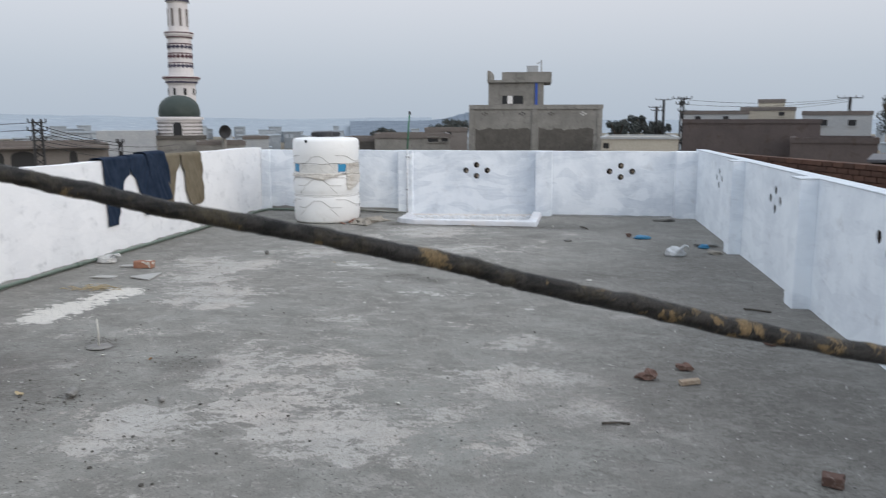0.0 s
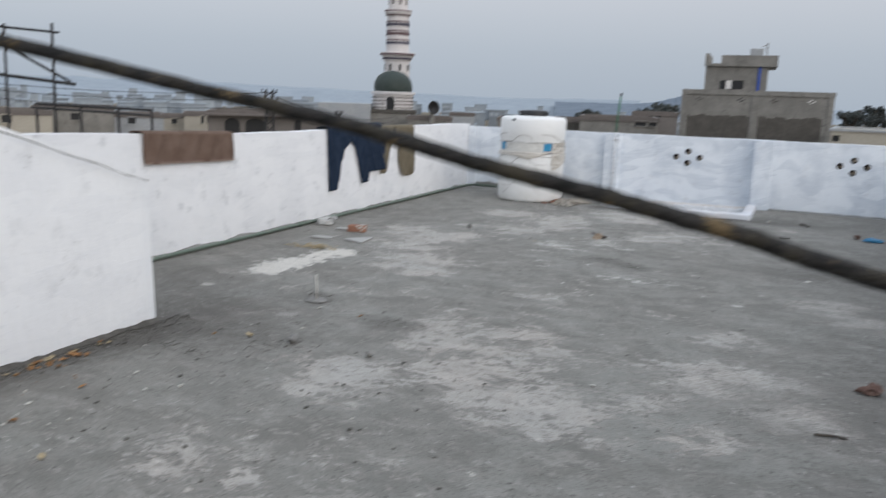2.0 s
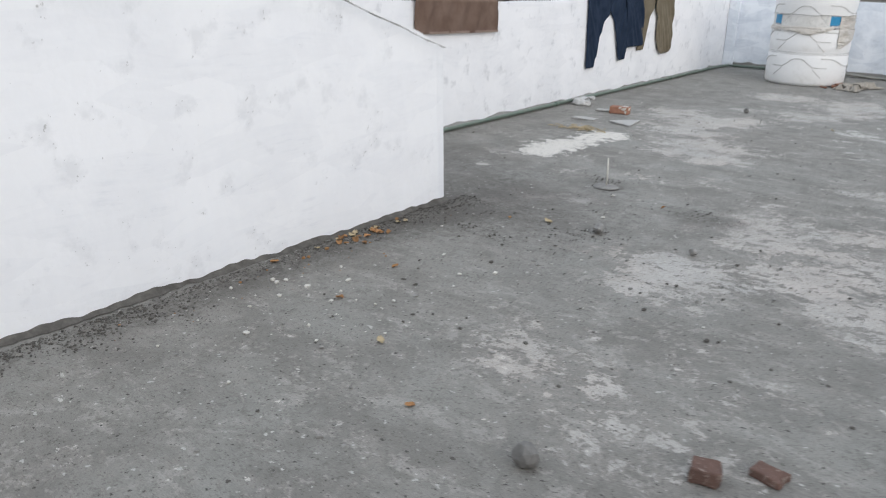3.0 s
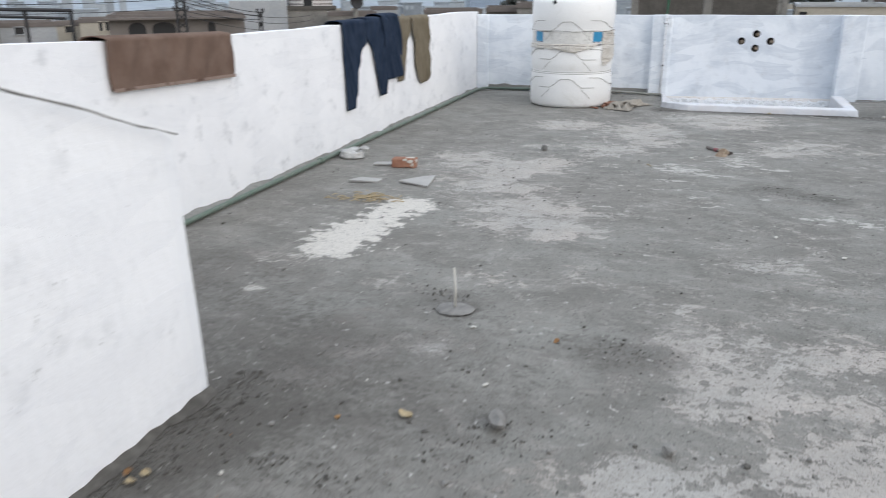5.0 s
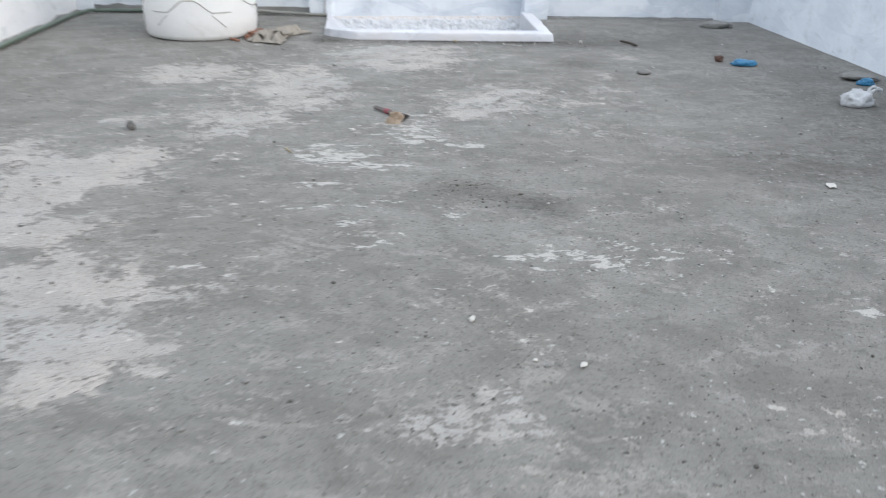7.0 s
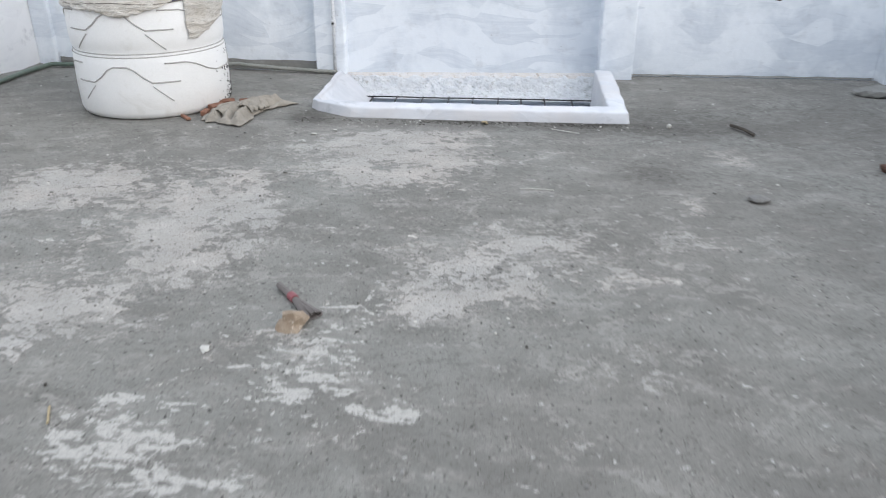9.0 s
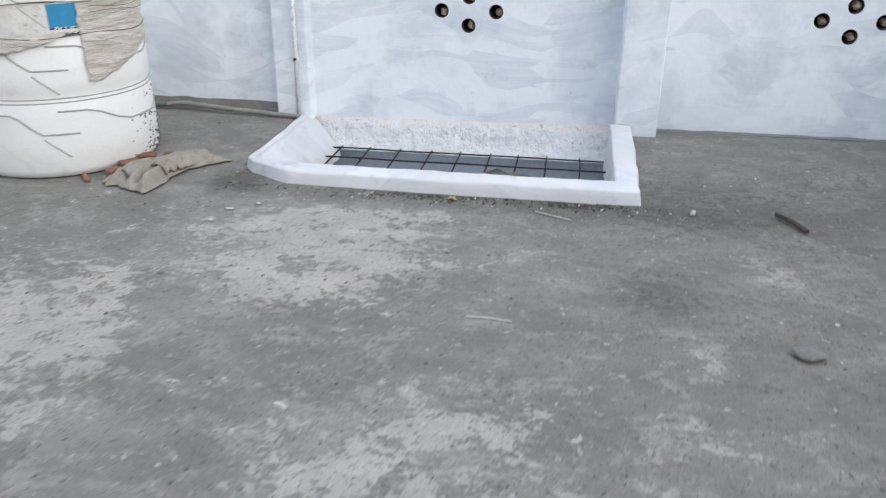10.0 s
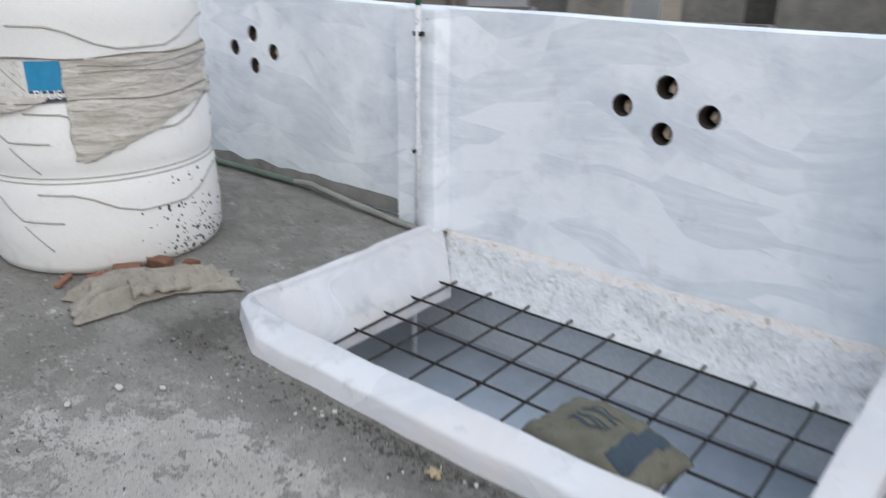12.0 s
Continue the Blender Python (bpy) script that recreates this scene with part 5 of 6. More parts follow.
stone("mortar_lump", "flat grey mortar spill in the corner", "mortar", 4.38, 13.42, .17, .12, .04, M_CEMENT, 35)
stone("scrap", "pale crumpled scrap near the pier", "scrap", 4.62, 10.30, .08, .06, .03, M_RAG, 37, 0, "", .8)

# rag and brick shards beside the tank
rag = thing("rag", "stiff dirty grey rag lying beside the tank", "rag", at=pose(-0.30, 12.55, 0.004, 0, 0, 70))
def rag_shape(u, v):
    x = (u - .5) * 0.66
    y = (v - .5) * (0.28 + 0.09 * math.sin(u * 5.5 + .6)) + 0.06 * math.sin(u * 4.2) + 0.025 * noise.noise(Vector((u * 9, v * 2, 2)))
    x += 0.05 * noise.noise(Vector((u * 2, v * 7, 8))) * (2 * abs(u - .5)) ** 2
    rim = min(1.0, 6 * min(u, 1 - u), 6 * min(v, 1 - v))
    fold = abs(math.sin(v * 8.5 + 2.2 * noise.noise(Vector((u * 2.5, v, 4))) + u * 2))
    return (x, y, 0.006 + rim * (0.060 * fold ** 1.6 + 0.022 * abs(noise.noise(Vector((u * 9, v * 9, 4)))) + 0.03 * max(0, noise.noise(Vector((u * 3, v * 2, 11))))))
thicken(part("cloth", sheet(64, 44, rag_shape), M_RAG, rag, smooth=True), 0.005)
def rag_flap(u, v):
    x, y = -0.10 + 0.36 * u, -0.10 + 0.15 * v + 0.05 * u + 0.03 * noise.noise(Vector((u * 6, v * 3, 5)))
    return (x, y, 0.030 + 0.045 * math.sin(math.pi * v) ** .7 + 0.030 * abs(noise.noise(Vector((u * 6, v * 5, 9)))) - 0.02 * u)
thicken(part("folded_flap", sheet(40, 20, rag_flap), M_RAG, rag, smooth=True), 0.005)
def rag_roll(u, v):
    x, y = -0.24 + 0.46 * u, 0.05 + 0.09 * v - 0.06 * u + 0.02 * noise.noise(Vector((u * 7, v * 3, 15)))
    return (x, y, 0.026 + 0.05 * math.sin(math.pi * v) ** .7 * (0.6 + .4 * math.sin(u * 7)) + 0.02 * abs(noise.noise(Vector((u * 9, v * 4, 19)))))
thicken(part("folded_flap", sheet(44, 14, rag_roll), M_RAG, rag, smooth=True), 0.005)
for k_, (x_, y_, a_, b_, c_) in enumerate(((-.53, 12.72, .11, .06, .045), (-.55, 12.57, .12, .07, .05), (-.60, 12.46, .10, .045, .035), (-.70, 12.35, .13, .03, .02), (-.50, 12.49, .06, .05, .03), (-.43, 12.81, .07, .05, .03))):
    shard = brick_bat(x_, y_, a_, b_, c_, k_ * 37 + 20, "orange broken brick shard by the tank foot", 50 + k_, M_SHARD, 6)
    tagged(shard, group="brick shards by the tank")

# worn hand brush lying against a sandy brick bat
brush = thing("brush", "worn wire brush tied with red thread", "brush", at=pose(0.742, 9.845, 0.003, 0, 0, 41))
bm_ = bmesh.new()
for k_ in range(26):
    a_ = k_ * 2.4
    add_tube(bm_, [(0.014 * math.cos(a_) * .7, 0.14, 0.02 + 0.012 * math.sin(a_) * .8), (0.010 * math.cos(a_), 0.0, 0.018 + 0.008 * math.sin(a_)), (0.035 * math.cos(a_), -0.16, 0.016 + 0.014 * math.sin(a_))], 0.0035, 5)
part("bristles", bm_, M_BRISTLE, brush)
part("tie", tube([(0, 0.035, 0.018), (0, -0.005, 0.018)], 0.018, 10), M_RED, brush, "red thread binding")
stone("brick", "sandy broken brick beside a brush", "brick", 0.775, 9.665, .052, .036, .036, M_TAN, 61, 15, "loose bricks", .9)

# yellow flower head by the kerb
flower = thing("dried_flower", "dried pale yellow flower on the cement", "flower", at=pose(1.387, 12.385, 0.004))
for k_ in range(5):
    part("petal", rock(.015, .010, .006, 70 + k_, .6, 1), M_STRAW, flower, at=pose(.013 * math.cos(k_ * 1.3), .013 * math.sin(k_ * 1.3), 0.002 + .003 * k_, 20, 10, k_ * 70))

# sack lying on the rebar grid
sack = thing("cement_sack", "crumpled khaki paper sack lying on the rebar grid", "sack", at=pose(1.62, 12.98, -0.138, 0, 0, -10))
def sack_shape(u, v):
    x, y = (u - .5) * 0.48, (v - .5) * 0.32 * (0.85 + 0.25 * math.sin(u * 3.0 + .4))
    return (x, y, 0.018 + 0.03 * abs(noise.noise(Vector((u * 4, v * 4, 6)))) + 0.025 * noise.noise(Vector((u * 7, v * 9, 2))) * math.sin(math.pi * u) + 0.075 * (math.sin(math.pi * u) * math.sin(math.pi * v)) ** .6)
thicken(part("paper", sheet(36, 24, sack_shape), M_SACK, sack, smooth=True), 0.004)
def sack_band(u, v):
    x, y, z = sack_shape(0.66 + 0.18 * u, 0.12 + 0.76 * v)
    return (x, y, z + 0.005)
part("printed_band", sheet(8, 14, sack_band), M_SACKBLUE, sack, "faded blue printed band", smooth=True)
for k_ in range(5):
    part("printed_line", sheet(10, 1, lambda u, v, k_=k_: tuple(Vector(sack_shape(0.22 + 0.3 * u, 0.35 + 0.07 * k_ + 0.025 * v)) + Vector((0, 0, 0.005)))), M_SACKBLUE, sack, smooth=True)


# dry leaves, straw and grit
def leaf_mesh(seed):
    return sheet(5, 3, lambda u, v: ((u - .5) * .05, (v - .5) * .028 * math.sin(math.pi * (0.12 + 0.8 * u)) * 1.3, 0.004 + 0.012 * abs(math.sin(u * 3 + seed)) * (v - .5) ** 2 * 4 + 0.004 * math.sin(seed * 3 + u * 5)))


rnd = random.Random(12)
leaf_data = [mesh_of("leaf", leaf_mesh(s), m_, True) for s, m_ in ((0.3, M_LEAF), (1.1, M_STRAW), (2.2, M_LEAF))]
LEAVES = [(-1.16 + abs(rnd.gauss(0, .07)), rnd.gauss(3.62, .22)) for _ in range(26)] + [(-.62, 3.42), (-.55, 2.95), (-.1, 2.75), (.32, 2.45), (.0, 5.36), (-.42, 4.6)]
for k_, (x_, y_) in enumerate(LEAVES):
    ob_ = new("leaf", leaf_data[k_ % 3])
    s_ = rnd.uniform(.55, 1.1)
    ob_.matrix_basis = pose(x_, y_, 0.004, rnd.uniform(-10, 10), rnd.uniform(-10, 10), rnd.uniform(0, 360)) @ Matrix.Diagonal((s_, s_, s_, 1))
    tagged(ob_, "curled pale tan dry leaf on the cement" if k_ % 3 == 1 else "curled orange-brown dry leaf on the cement", "leaf", "dry leaves")
straw_bm = bmesh.new()
for _ in range(60):
    cx, cy, a = rnd.gauss(-1.73, .12), rnd.gauss(7.34, .07), rnd.uniform(0, math.pi)
    d = Vector((math.cos(a), math.sin(a) * .5, 0)) * rnd.uniform(.02, .06)
    z = rnd.uniform(.004, .03)
    add_tube(straw_bm, [(cx - d.x, cy - d.y, z), (cx, cy, z + .008), (cx + d.x, cy + d.y, z)], 0.004, 4)
tagged(part("straw_heap", straw_bm, M_STRAW), "small heap of dry yellow straw", "straw", kind="stuff")


def scatter(name, label, count, area, size, mat, seed):
    """Loose crumbs: one joined object. area(r) gives a place."""
    r = random.Random(seed)
    base = bmesh.new()
    bmesh.ops.create_icosphere(base, subdivisions=1, radius=1.0)
    bv = [v.co.copy() for v in base.verts]
    bf = [[v.index for v in f.verts] for f in base.faces]
    base.free()
    V, F = [], []
    for _ in range(count):
        x, y = area(r)
        if 0.05 < x < 2.45 and y > 12.455:
            continue
        s = size * (0.35 + r.random() ** 3 * 1.6)
        k = len(V)
        sx, sy, sz, a = s * r.uniform(.7, 1.4), s * r.uniform(.7, 1.3), s * r.uniform(.4, .9), r.uniform(0, 6.28)
        for q in bv:
            j = 1 + r.uniform(-.2, .2)
            px, py = q.x * sx * j, q.y * sy * j
            V.append((x + px * math.cos(a) - py * math.sin(a), y + px * math.sin(a) + py * math.cos(a), max(0.0, q.z * sz + sz * .6)))
        F += [[i + k for i in f] for f in bf]
    me = bpy.data.meshes.new(name)
    me.from_pydata(V, [], F)
    me.materials.append(mat)
    return tagged(new(name, me), label, "grit", kind="stuff")
scatter("grit", "dark crumbs of mortar scattered over the cement", 2600, lambda r: (r.uniform(-2.5, 4.7), r.uniform(1.8, 13.8)), 0.0055, M_STONE, 1)
scatter("grit", "soil and crumbs along the stair wall foot", 5200, lambda r: (lambda y: (-1.18 + abs(r.gauss(0, .06 + .12 * abs(noise.noise(Vector((y * 2.3, 3, 0)))) * 2)), y))(r.uniform(1.2, 4.75)), 0.0036, M_SOIL, 2)
scatter("grit", "white plaster crumbs round the kerb", 120, lambda r: (r.uniform(0.1, 2.7), 12.44 - abs(r.gauss(0, .16))), 0.0045, M_CHIP, 3)
scatter("grit", "white plaster crumbs over the cement", 220, lambda r: (r.uniform(-2.4, 4.6), r.uniform(2.0, 13.8)), 0.0045, M_CHIP, 4)
scatter("grit", "crumbs along the foot of the east parapet", 260, lambda r: (4.75 - abs(r.gauss(0, .15)), r.uniform(3, 13.6)), 0.006, M_STONE, 5)
scatter("grit", "little heaps of dark crumbs on the cement", 700, lambda r: (lambda c: (r.gauss(c[0], .10), r.gauss(c[1], .06)))(r.choice([(1.32, 8.28), (.3, 5.35), (-.2, 4.45), (-.62, 4.2), (1.1, 8.5), (-.05, 4.62), (-.6, 5.75)])), 0.0038, M_SOIL, 6)
scatter("grit", "crumbs along the foot of the kerb", 1300, lambda r: (r.choice([r.uniform(.1, 2.5), r.gauss(2.08, .12), r.gauss(1.3, .2), r.uniform(.1, 2.5)]), 12.46 - abs(r.gauss(0, .05))), 0.0042, M_SOIL, 7)

scatter("grit", "dark soil crumbs and leaf bits on the cement", 520, lambda r: (r.gauss(0.2, 1.6), r.gauss(5.5, 2.6)), 0.0050, M_SOIL, 8)
scatter("grit", "dark crumbs on the near cement", 160, lambda r: (r.gauss(-.3, .7), r.gauss(3.9, .8)), 0.0062, M_SOIL, 9)
scatter("leaf_litter", "bits of orange-brown leaf near the stair wall", 45, lambda r: (-1.12 + abs(r.gauss(0, .22)), r.gauss(3.3, .55)), 0.0065, M_LEAF, 10)
scatter("grit", "pale plaster bits near the stair wall", 70, lambda r: (r.gauss(-.55, .3), r.gauss(2.75, .35)), 0.0085, M_CHIP, 11)

# ---- the town round the roof ----
M_GROUND = surf("dusty_ground", (0.20, 0.16, 0.115), (0.15, 0.135, 0.10), (0.09, 0.10, 0.06), scale=0.05, fine=2.0, rough=1.0, bump=0.0)
M_GREYB = surf("bare_cement_render", (0.195, 0.187, 0.173), (0.27, 0.26, 0.24), (0.165, 0.157, 0.146), scale=0.9, fine=9, rough=0.95, bump=0.2)
M_GREYD = surf("damp_cement_render", (0.085, 0.078, 0.070), (0.115, 0.106, 0.095), (0.07, 0.065, 0.058), scale=2.2, fine=9, rough=0.95, bump=0.2)
M_CREAM = surf("cream_wall", (0.45, 0.415, 0.35), (0.40, 0.37, 0.315), None, scale=0.5, fine=8, rough=0.9, bump=0.1)
M_BRICKW = surf("brown_brick_walling", (0.088, 0.073, 0.071), (0.112, 0.092, 0.088), (0.085, 0.065, 0.058), scale=0.5, fine=6, rough=0.95, bump=0.2)
M_ROOFT = surf("brown_roof_edge", (0.175, 0.155, 0.143), (0.145, 0.128, 0.12), None, scale=0.6, fine=8, rough=0.95, bump=0.2)
M_HOUSE = surf("tan_house_wall", (0.205, 0.188, 0.176), (0.170, 0.156, 0.148), None, scale=0.5, fine=8, rough=0.95, bump=0.1)
M_PALE = surf("pale_house_wall", (0.40, 0.41, 0.42), (0.34, 0.36, 0.38), None, scale=0.4, fine=6, rough=0.95, bump=0.1)
M_DARK = plain("dark_opening", (0.012, 0.013, 0.015), 0.6)
M_WHITEP = plain("white_paint", (0.72, 0.70, 0.68), 0.7)
M_PINK = surf("pinkish_white_render", (0.68, 0.645, 0.635), (0.61, 0.58, 0.575), None, scale=0.8, fine=10, rough=0.8, bump=0.05)
M_MAROON = plain("maroon_band", (0.082, 0.032, 0.042), 0.7)
M_NAVYB = plain("navy_band", (0.040, 0.037, 0.068), 0.7)
M_DOME = surf("dark_green_dome", (0.028, 0.042, 0.037), (0.042, 0.056, 0.049), None, scale=1.2, fine=14, rough=0.6, bump=0.05)
M_STEEL = plain("weathered_steel", (0.10, 0.10, 0.11), 0.6, 0.4)
M_POLE = plain("dark_iron", (0.022, 0.022, 0.024), 0.7)
M_BLUEP = plain("blue_pipe", (0.03, 0.08, 0.35), 0.5)
# foliage colour is greyed and lifted to include the haze
M_TREE = surf("haze_greyed_foliage", (0.062, 0.071, 0.068), (0.092, 0.102, 0.10), None, scale=3, fine=20, rough=0.9, bump=0.0, vary=0.2)
M_BARK = surf("bark", (0.06, 0.05, 0.04), (0.09, 0.075, 0.06), None, scale=6, fine=30, rough=0.95)
# distance haze is mixed into the hill and far-house base colours
M_HILL_HAZE = surf("haze_tinted_hillside", (0.315, 0.355, 0.395), (0.335, 0.375, 0.415), (0.36, 0.40, 0.435), scale=0.02, fine=0.15, rough=1.0, bump=0.0, spec=0.0)
M_FARH_HAZE = surf("haze_tinted_houses", (0.335, 0.370, 0.407), (0.295, 0.332, 0.370), None, scale=0.2, fine=1.0, rough=1.0, bump=0.0, vary=0.25, spec=0.0)
M_EARTHB = surf("raw_brick_courses", (0.085, 0.042, 0.028), (0.065, 0.034, 0.024), (0.11, 0.062, 0.042), scale=1.6, fine=20, rough=0.95, bump=0.4, vary=0.25)
M_GREENC = plain("green_sheet", (0.03, 0.14, 0.09), 0.7)
# bluish grey of the haze is in this base colour too
M_HILLN_HAZE = surf("haze_tinted_wooded_rise", (0.165, 0.195, 0.235), (0.21, 0.245, 0.285), (0.14, 0.17, 0.205), scale=0.12, fine=0.9, rough=1.0, bump=0.0, spec=0.0)
GROUND_Z = -7.0
HUB = (2.886, 0.624)


def spot(az, d, z=0.0):
    """A pose at a bearing (degrees clockwise from +y) and distance from the roof's near end, its -y side facing the roof."""
    a = radians(az)
    return pose(HUB[0] + d * math.sin(a), HUB[1] + d * math.cos(a), z, 0, 0, -az)


def disc_ground():
    bm = bmesh.new()
    rs = [0, 12, 30, 80, 200, 500, 1200, 3000]
    n = 48
    prev = [bm.verts.new((0, 10, GROUND_Z))]
    for r in rs[1:]:
        ring = [bm.verts.new((r * math.cos(2 * math.pi * i / n), 10 + r * math.sin(2 * math.pi * i / n), GROUND_Z)) for i in range(n)]
        for i in range(n):
            j = (i + 1) % n
            bm.faces.new((prev[0], ring[i], ring[j]) if len(prev) == 1 else (prev[i], ring[i], ring[j], prev[j]))
        prev = ring
    return tagged(part("ground", bm, M_GROUND), "dusty ground between the houses", "ground", kind="structure")


disc_ground()
for nm_, b_ in (("wall_below_north", (WEST - .14, EAST + .14, NORTH + .01, NORTH + .145)), ("wall_below_south", (WEST - .14, EAST + .14, SOUTH - .135, SOUTH - .01)),
                ("wall_below_west", (WEST - .14, WEST - .01, SOUTH, NORTH)), ("wall_below_east", (EAST + .01, EAST + .145, SOUTH, NORTH))):
    tagged(part(nm_, box(*b_, GROUND_Z, -0.205 if "north" in nm_ or "south" in nm_ else -0.21), M_CEMENT), "outer wall of the house below the roof", "wall", kind="structure")


def house(name, label, az, d, w, dep, z1, mat, wins=(), roof=M_ROOFT, rim=0.35, off=0.0, trim=None):
    """A flat-roofed house: body, parapet rim, recessed windows (x, z, w, h) on the side facing the roof. off: turn in degrees."""
    ob = thing(name, label, "house", at=spot(az, d) @ pose(0, 0, 0, 0, 0, off))
    part("wall", box(-w / 2, w / 2, 0, dep, GROUND_Z, z1 - rim), mat, ob)
    rm = bmesh.new()
    for a in ((-w / 2 - .06, w / 2 + .06, -0.06, 0.14), (-w / 2 - .06, w / 2 + .06, dep - .14, dep + .06), (-w / 2 - .06, -w / 2 + .14, 0.14, dep - .14), (w / 2 - .14, w / 2 + .06, 0.14, dep - .14)):
        add_box(rm, *a, z1 - rim, z1)
    part("roof_rim", rm, trim or roof, ob)
    for x, z, ww, hh in wins:
        wd = part("window", box(x - ww / 2, x + ww / 2, -0.012, 0.05, z - hh / 2, z + hh / 2), M_DARK, ob)
        part("lintel", box(x - ww / 2 - .06, x + ww / 2 + .06, -0.09, 0.0, z + hh / 2, z + hh / 2 + .06), trim or mat, wd)
        part("sill", box(x - ww / 2 - .1, x + ww / 2 + .1, -0.09, 0.0, z - hh / 2 - .07, z - hh / 2), trim or mat, wd)
    return ob


# grey unfinished house with a stair tower
gb = house("house", "unfinished grey cement house with a stair tower", -2.5, 45, 7.5, 9, 2.46, M_GREYB, roof=M_GREYB, rim=0.25)
for x_, w_ in ((-1.85, 3.2), (1.75, 3.1)):
    part("damp_panel", sheet(80, 6, lambda u, v, x_=x_, w_=w_: (x_ - w_ / 2 + w_ * u, -0.006, -2.2 + (3.30 + 0.16 * noise.noise(Vector((u * 5, x_, 0))) + 0.09 * noise.noise(Vector((u * 23, x_, 2)))) * v)), M_GREYD, gb, "darker damp render")
for x_ in (-3.68, -0.05, 3.64):
    part("column", box(x_ - .14, x_ + .14, -0.05, 0.02, GROUND_Z, 2.2), M_GREYB, gb, "pale cement column")
for cx_ in (-2.9, -0.75, 0.9, 2.7):
    for dx_, dz_ in ((0, .08), (0, -.07), (-.14, 0), (.14, 0)):
        part("vent", lathe([(.045, 0), (.045, .02)], 12), (M_GREYD if cx_ != -0.75 else M_DARK) if cx_ < 2 else M_WHITEP, gb, at=pose(cx_ + dx_, -0.012, 1.95 + dz_, 90, 0, 0))
tower = part("stair_tower", box(-2.72, 0.45, 0.25, 4.0, 2.2, 3.72), M_GREYB, gb)
tr_ = box(-2.78, 0.88, 0.1, 4.2, 3.72, 3.86)
add_box(tr_, -1.95, 0.88, 0.1, 0.25, 3.86, 4.30)
add_box(tr_, -2.78, -2.60, 0.1, 4.2, 3.86, 4.38)
add_box(tr_, 0.72, 0.88, 0.25, 4.2, 3.86, 4.30)
part("tower_roof", tr_, M_GREYB, tower)
part("tower_window", box(-1.92, -0.72, 0.235, 0.3, 2.52, 2.98), M_DARK, tower)
part("tower_window", box(-1.62, -1.32, 0.225, 0.3, 2.53, 2.97), M_WHITEP, tower, "pale curtain in the opening")
part("drain_pipe", box(-0.04, 0.10, 0.18, 0.25, 2.4, 3.70), M_BLUEP, tower, "blue drain pipe")
part("roof_box", box(-0.55, 0.12, 1.5, 2.1, 4.3, 4.75, .03), M_PALE, tower)
part("mast", tube([(0.30, 1.5, 4.2), (0.30, 1.5, 5.05)], 0.05, 6), M_PALE, tower)
part("mast", tube([(0.02, 1.5, 4.85), (0.30, 1.5, 4.95)], 0.03, 6), M_PALE, tower)

house("house", "low cream house with a small dark window", 4.95, 38, 3.55, 6, 0.80, M_CREAM, [(-1.55, .38, .28, .26)], roof=M_PALE, rim=0.10)
house("house", "long dark brown brick building", 12.3, 60, 9.2, 8, 1.62, M_BRICKW, roof=M_BRICKW, rim=0.3)
house("house", "grey flat-roofed house behind a brick building", 10.0, 78, 6.0, 8, 2.42, M_PALE, [(-1.5, 1.7, .5, .4), (1.0, 1.7, .5, .4)])
house("house", "cream house with a stepped roof", 13.4, 80, 4.8, 8, 2.75, M_CREAM, [(1.2, 2.1, .5, .35)])
house("house", "cream house with a stepped roof", 13.6, 83, 2.4, 5, 3.55, M_CREAM)
house("house", "pale house beyond a field", 17.6, 75, 5.4, 8, 2.3, M_PALE, [(-1, 1.3, .6, .5), (1.2, 1.3, .6, .5)])
house("house", "brown brick house below the parapet", 17.5, 55, 5.0, 7, 0.45, M_BRICKW, roof=M_BRICKW)
house("house", "low grey house in the haze", -11.5, 60, 5.8, 8, 0.55, M_GREYB, [(1.6, .1, .8, .35), (2.5, .1, .5, .3)])
house("house", "low grey house in the haze", -14.6, 66, 3.6, 8, 0.15, M_GREYD)
house("house", "low tan house in the haze", -9.0, 70, 3.8, 6, 0.9, M_HOUSE, [(0, .45, .9, .4)])
house("house", "low grey house in the haze", -18.2, 80, 5.6, 8, -0.3, M_GREYB)
hb = house("house", "brown house with dark arched openings", -36.9, 60, 8.7, 9, 0.06, M_HOUSE, rim=0.30)
for x_, w_ in ((-2.6, 1.1), (-0.9, 1.5), (2.2, .5)):
    part("arch", sheet(16, 1, lambda u, v, x_=x_, w_=w_: (x_ - w_ / 2 + w_ * u, -0.02, -2.0 + v * (1.15 + 0.38 * math.sqrt(max(0, 1 - (2 * u - 1) ** 2))))), M_DARK, hb, "dark arched opening")
part("eave", box(-4.5, 4.5, -0.7, 0.0, -0.28, -0.14), M_ROOFT, hb)
house("house", "reddish brick house behind the washing", -33.6, 64, 2.2, 6, -0.15, M_ROOFT, roof=M_ROOFT)
house("house", "cream house at the roof edge of the town", -41.6, 75, 2.6, 5, -0.55, M_CREAM, [(0.3, -1.2, .25, .7), (.8, -1.2, .25, .7)])
house("house", "cream house at the roof edge of the town", -43.6, 78, 3.2, 5, -0.9, M_CREAM, [(0.5, -1.5, .5, .5)])
house("house", "grey house at the roof edge of the town", -46.0, 70, 5.0, 6, -0.6, M_PALE, [(0, -1.2, .6, .5)])
house("house", "grey house at the roof edge of the town", -49.5, 66, 5.5, 6, 0.0, M_GREYB, [(0, -.8, .6, .5)])
house("house", "cream house at the roof edge of the town", -53.5, 60, 5.5, 6, -0.2, M_CREAM, [(0, -.8, .6, .5)])
house("house", "cream house beyond the near parapet", -6, 27, 9, 7, -0.9, M_CREAM, [(-2, -2, .8, .8), (2, -2, .8, .8)])
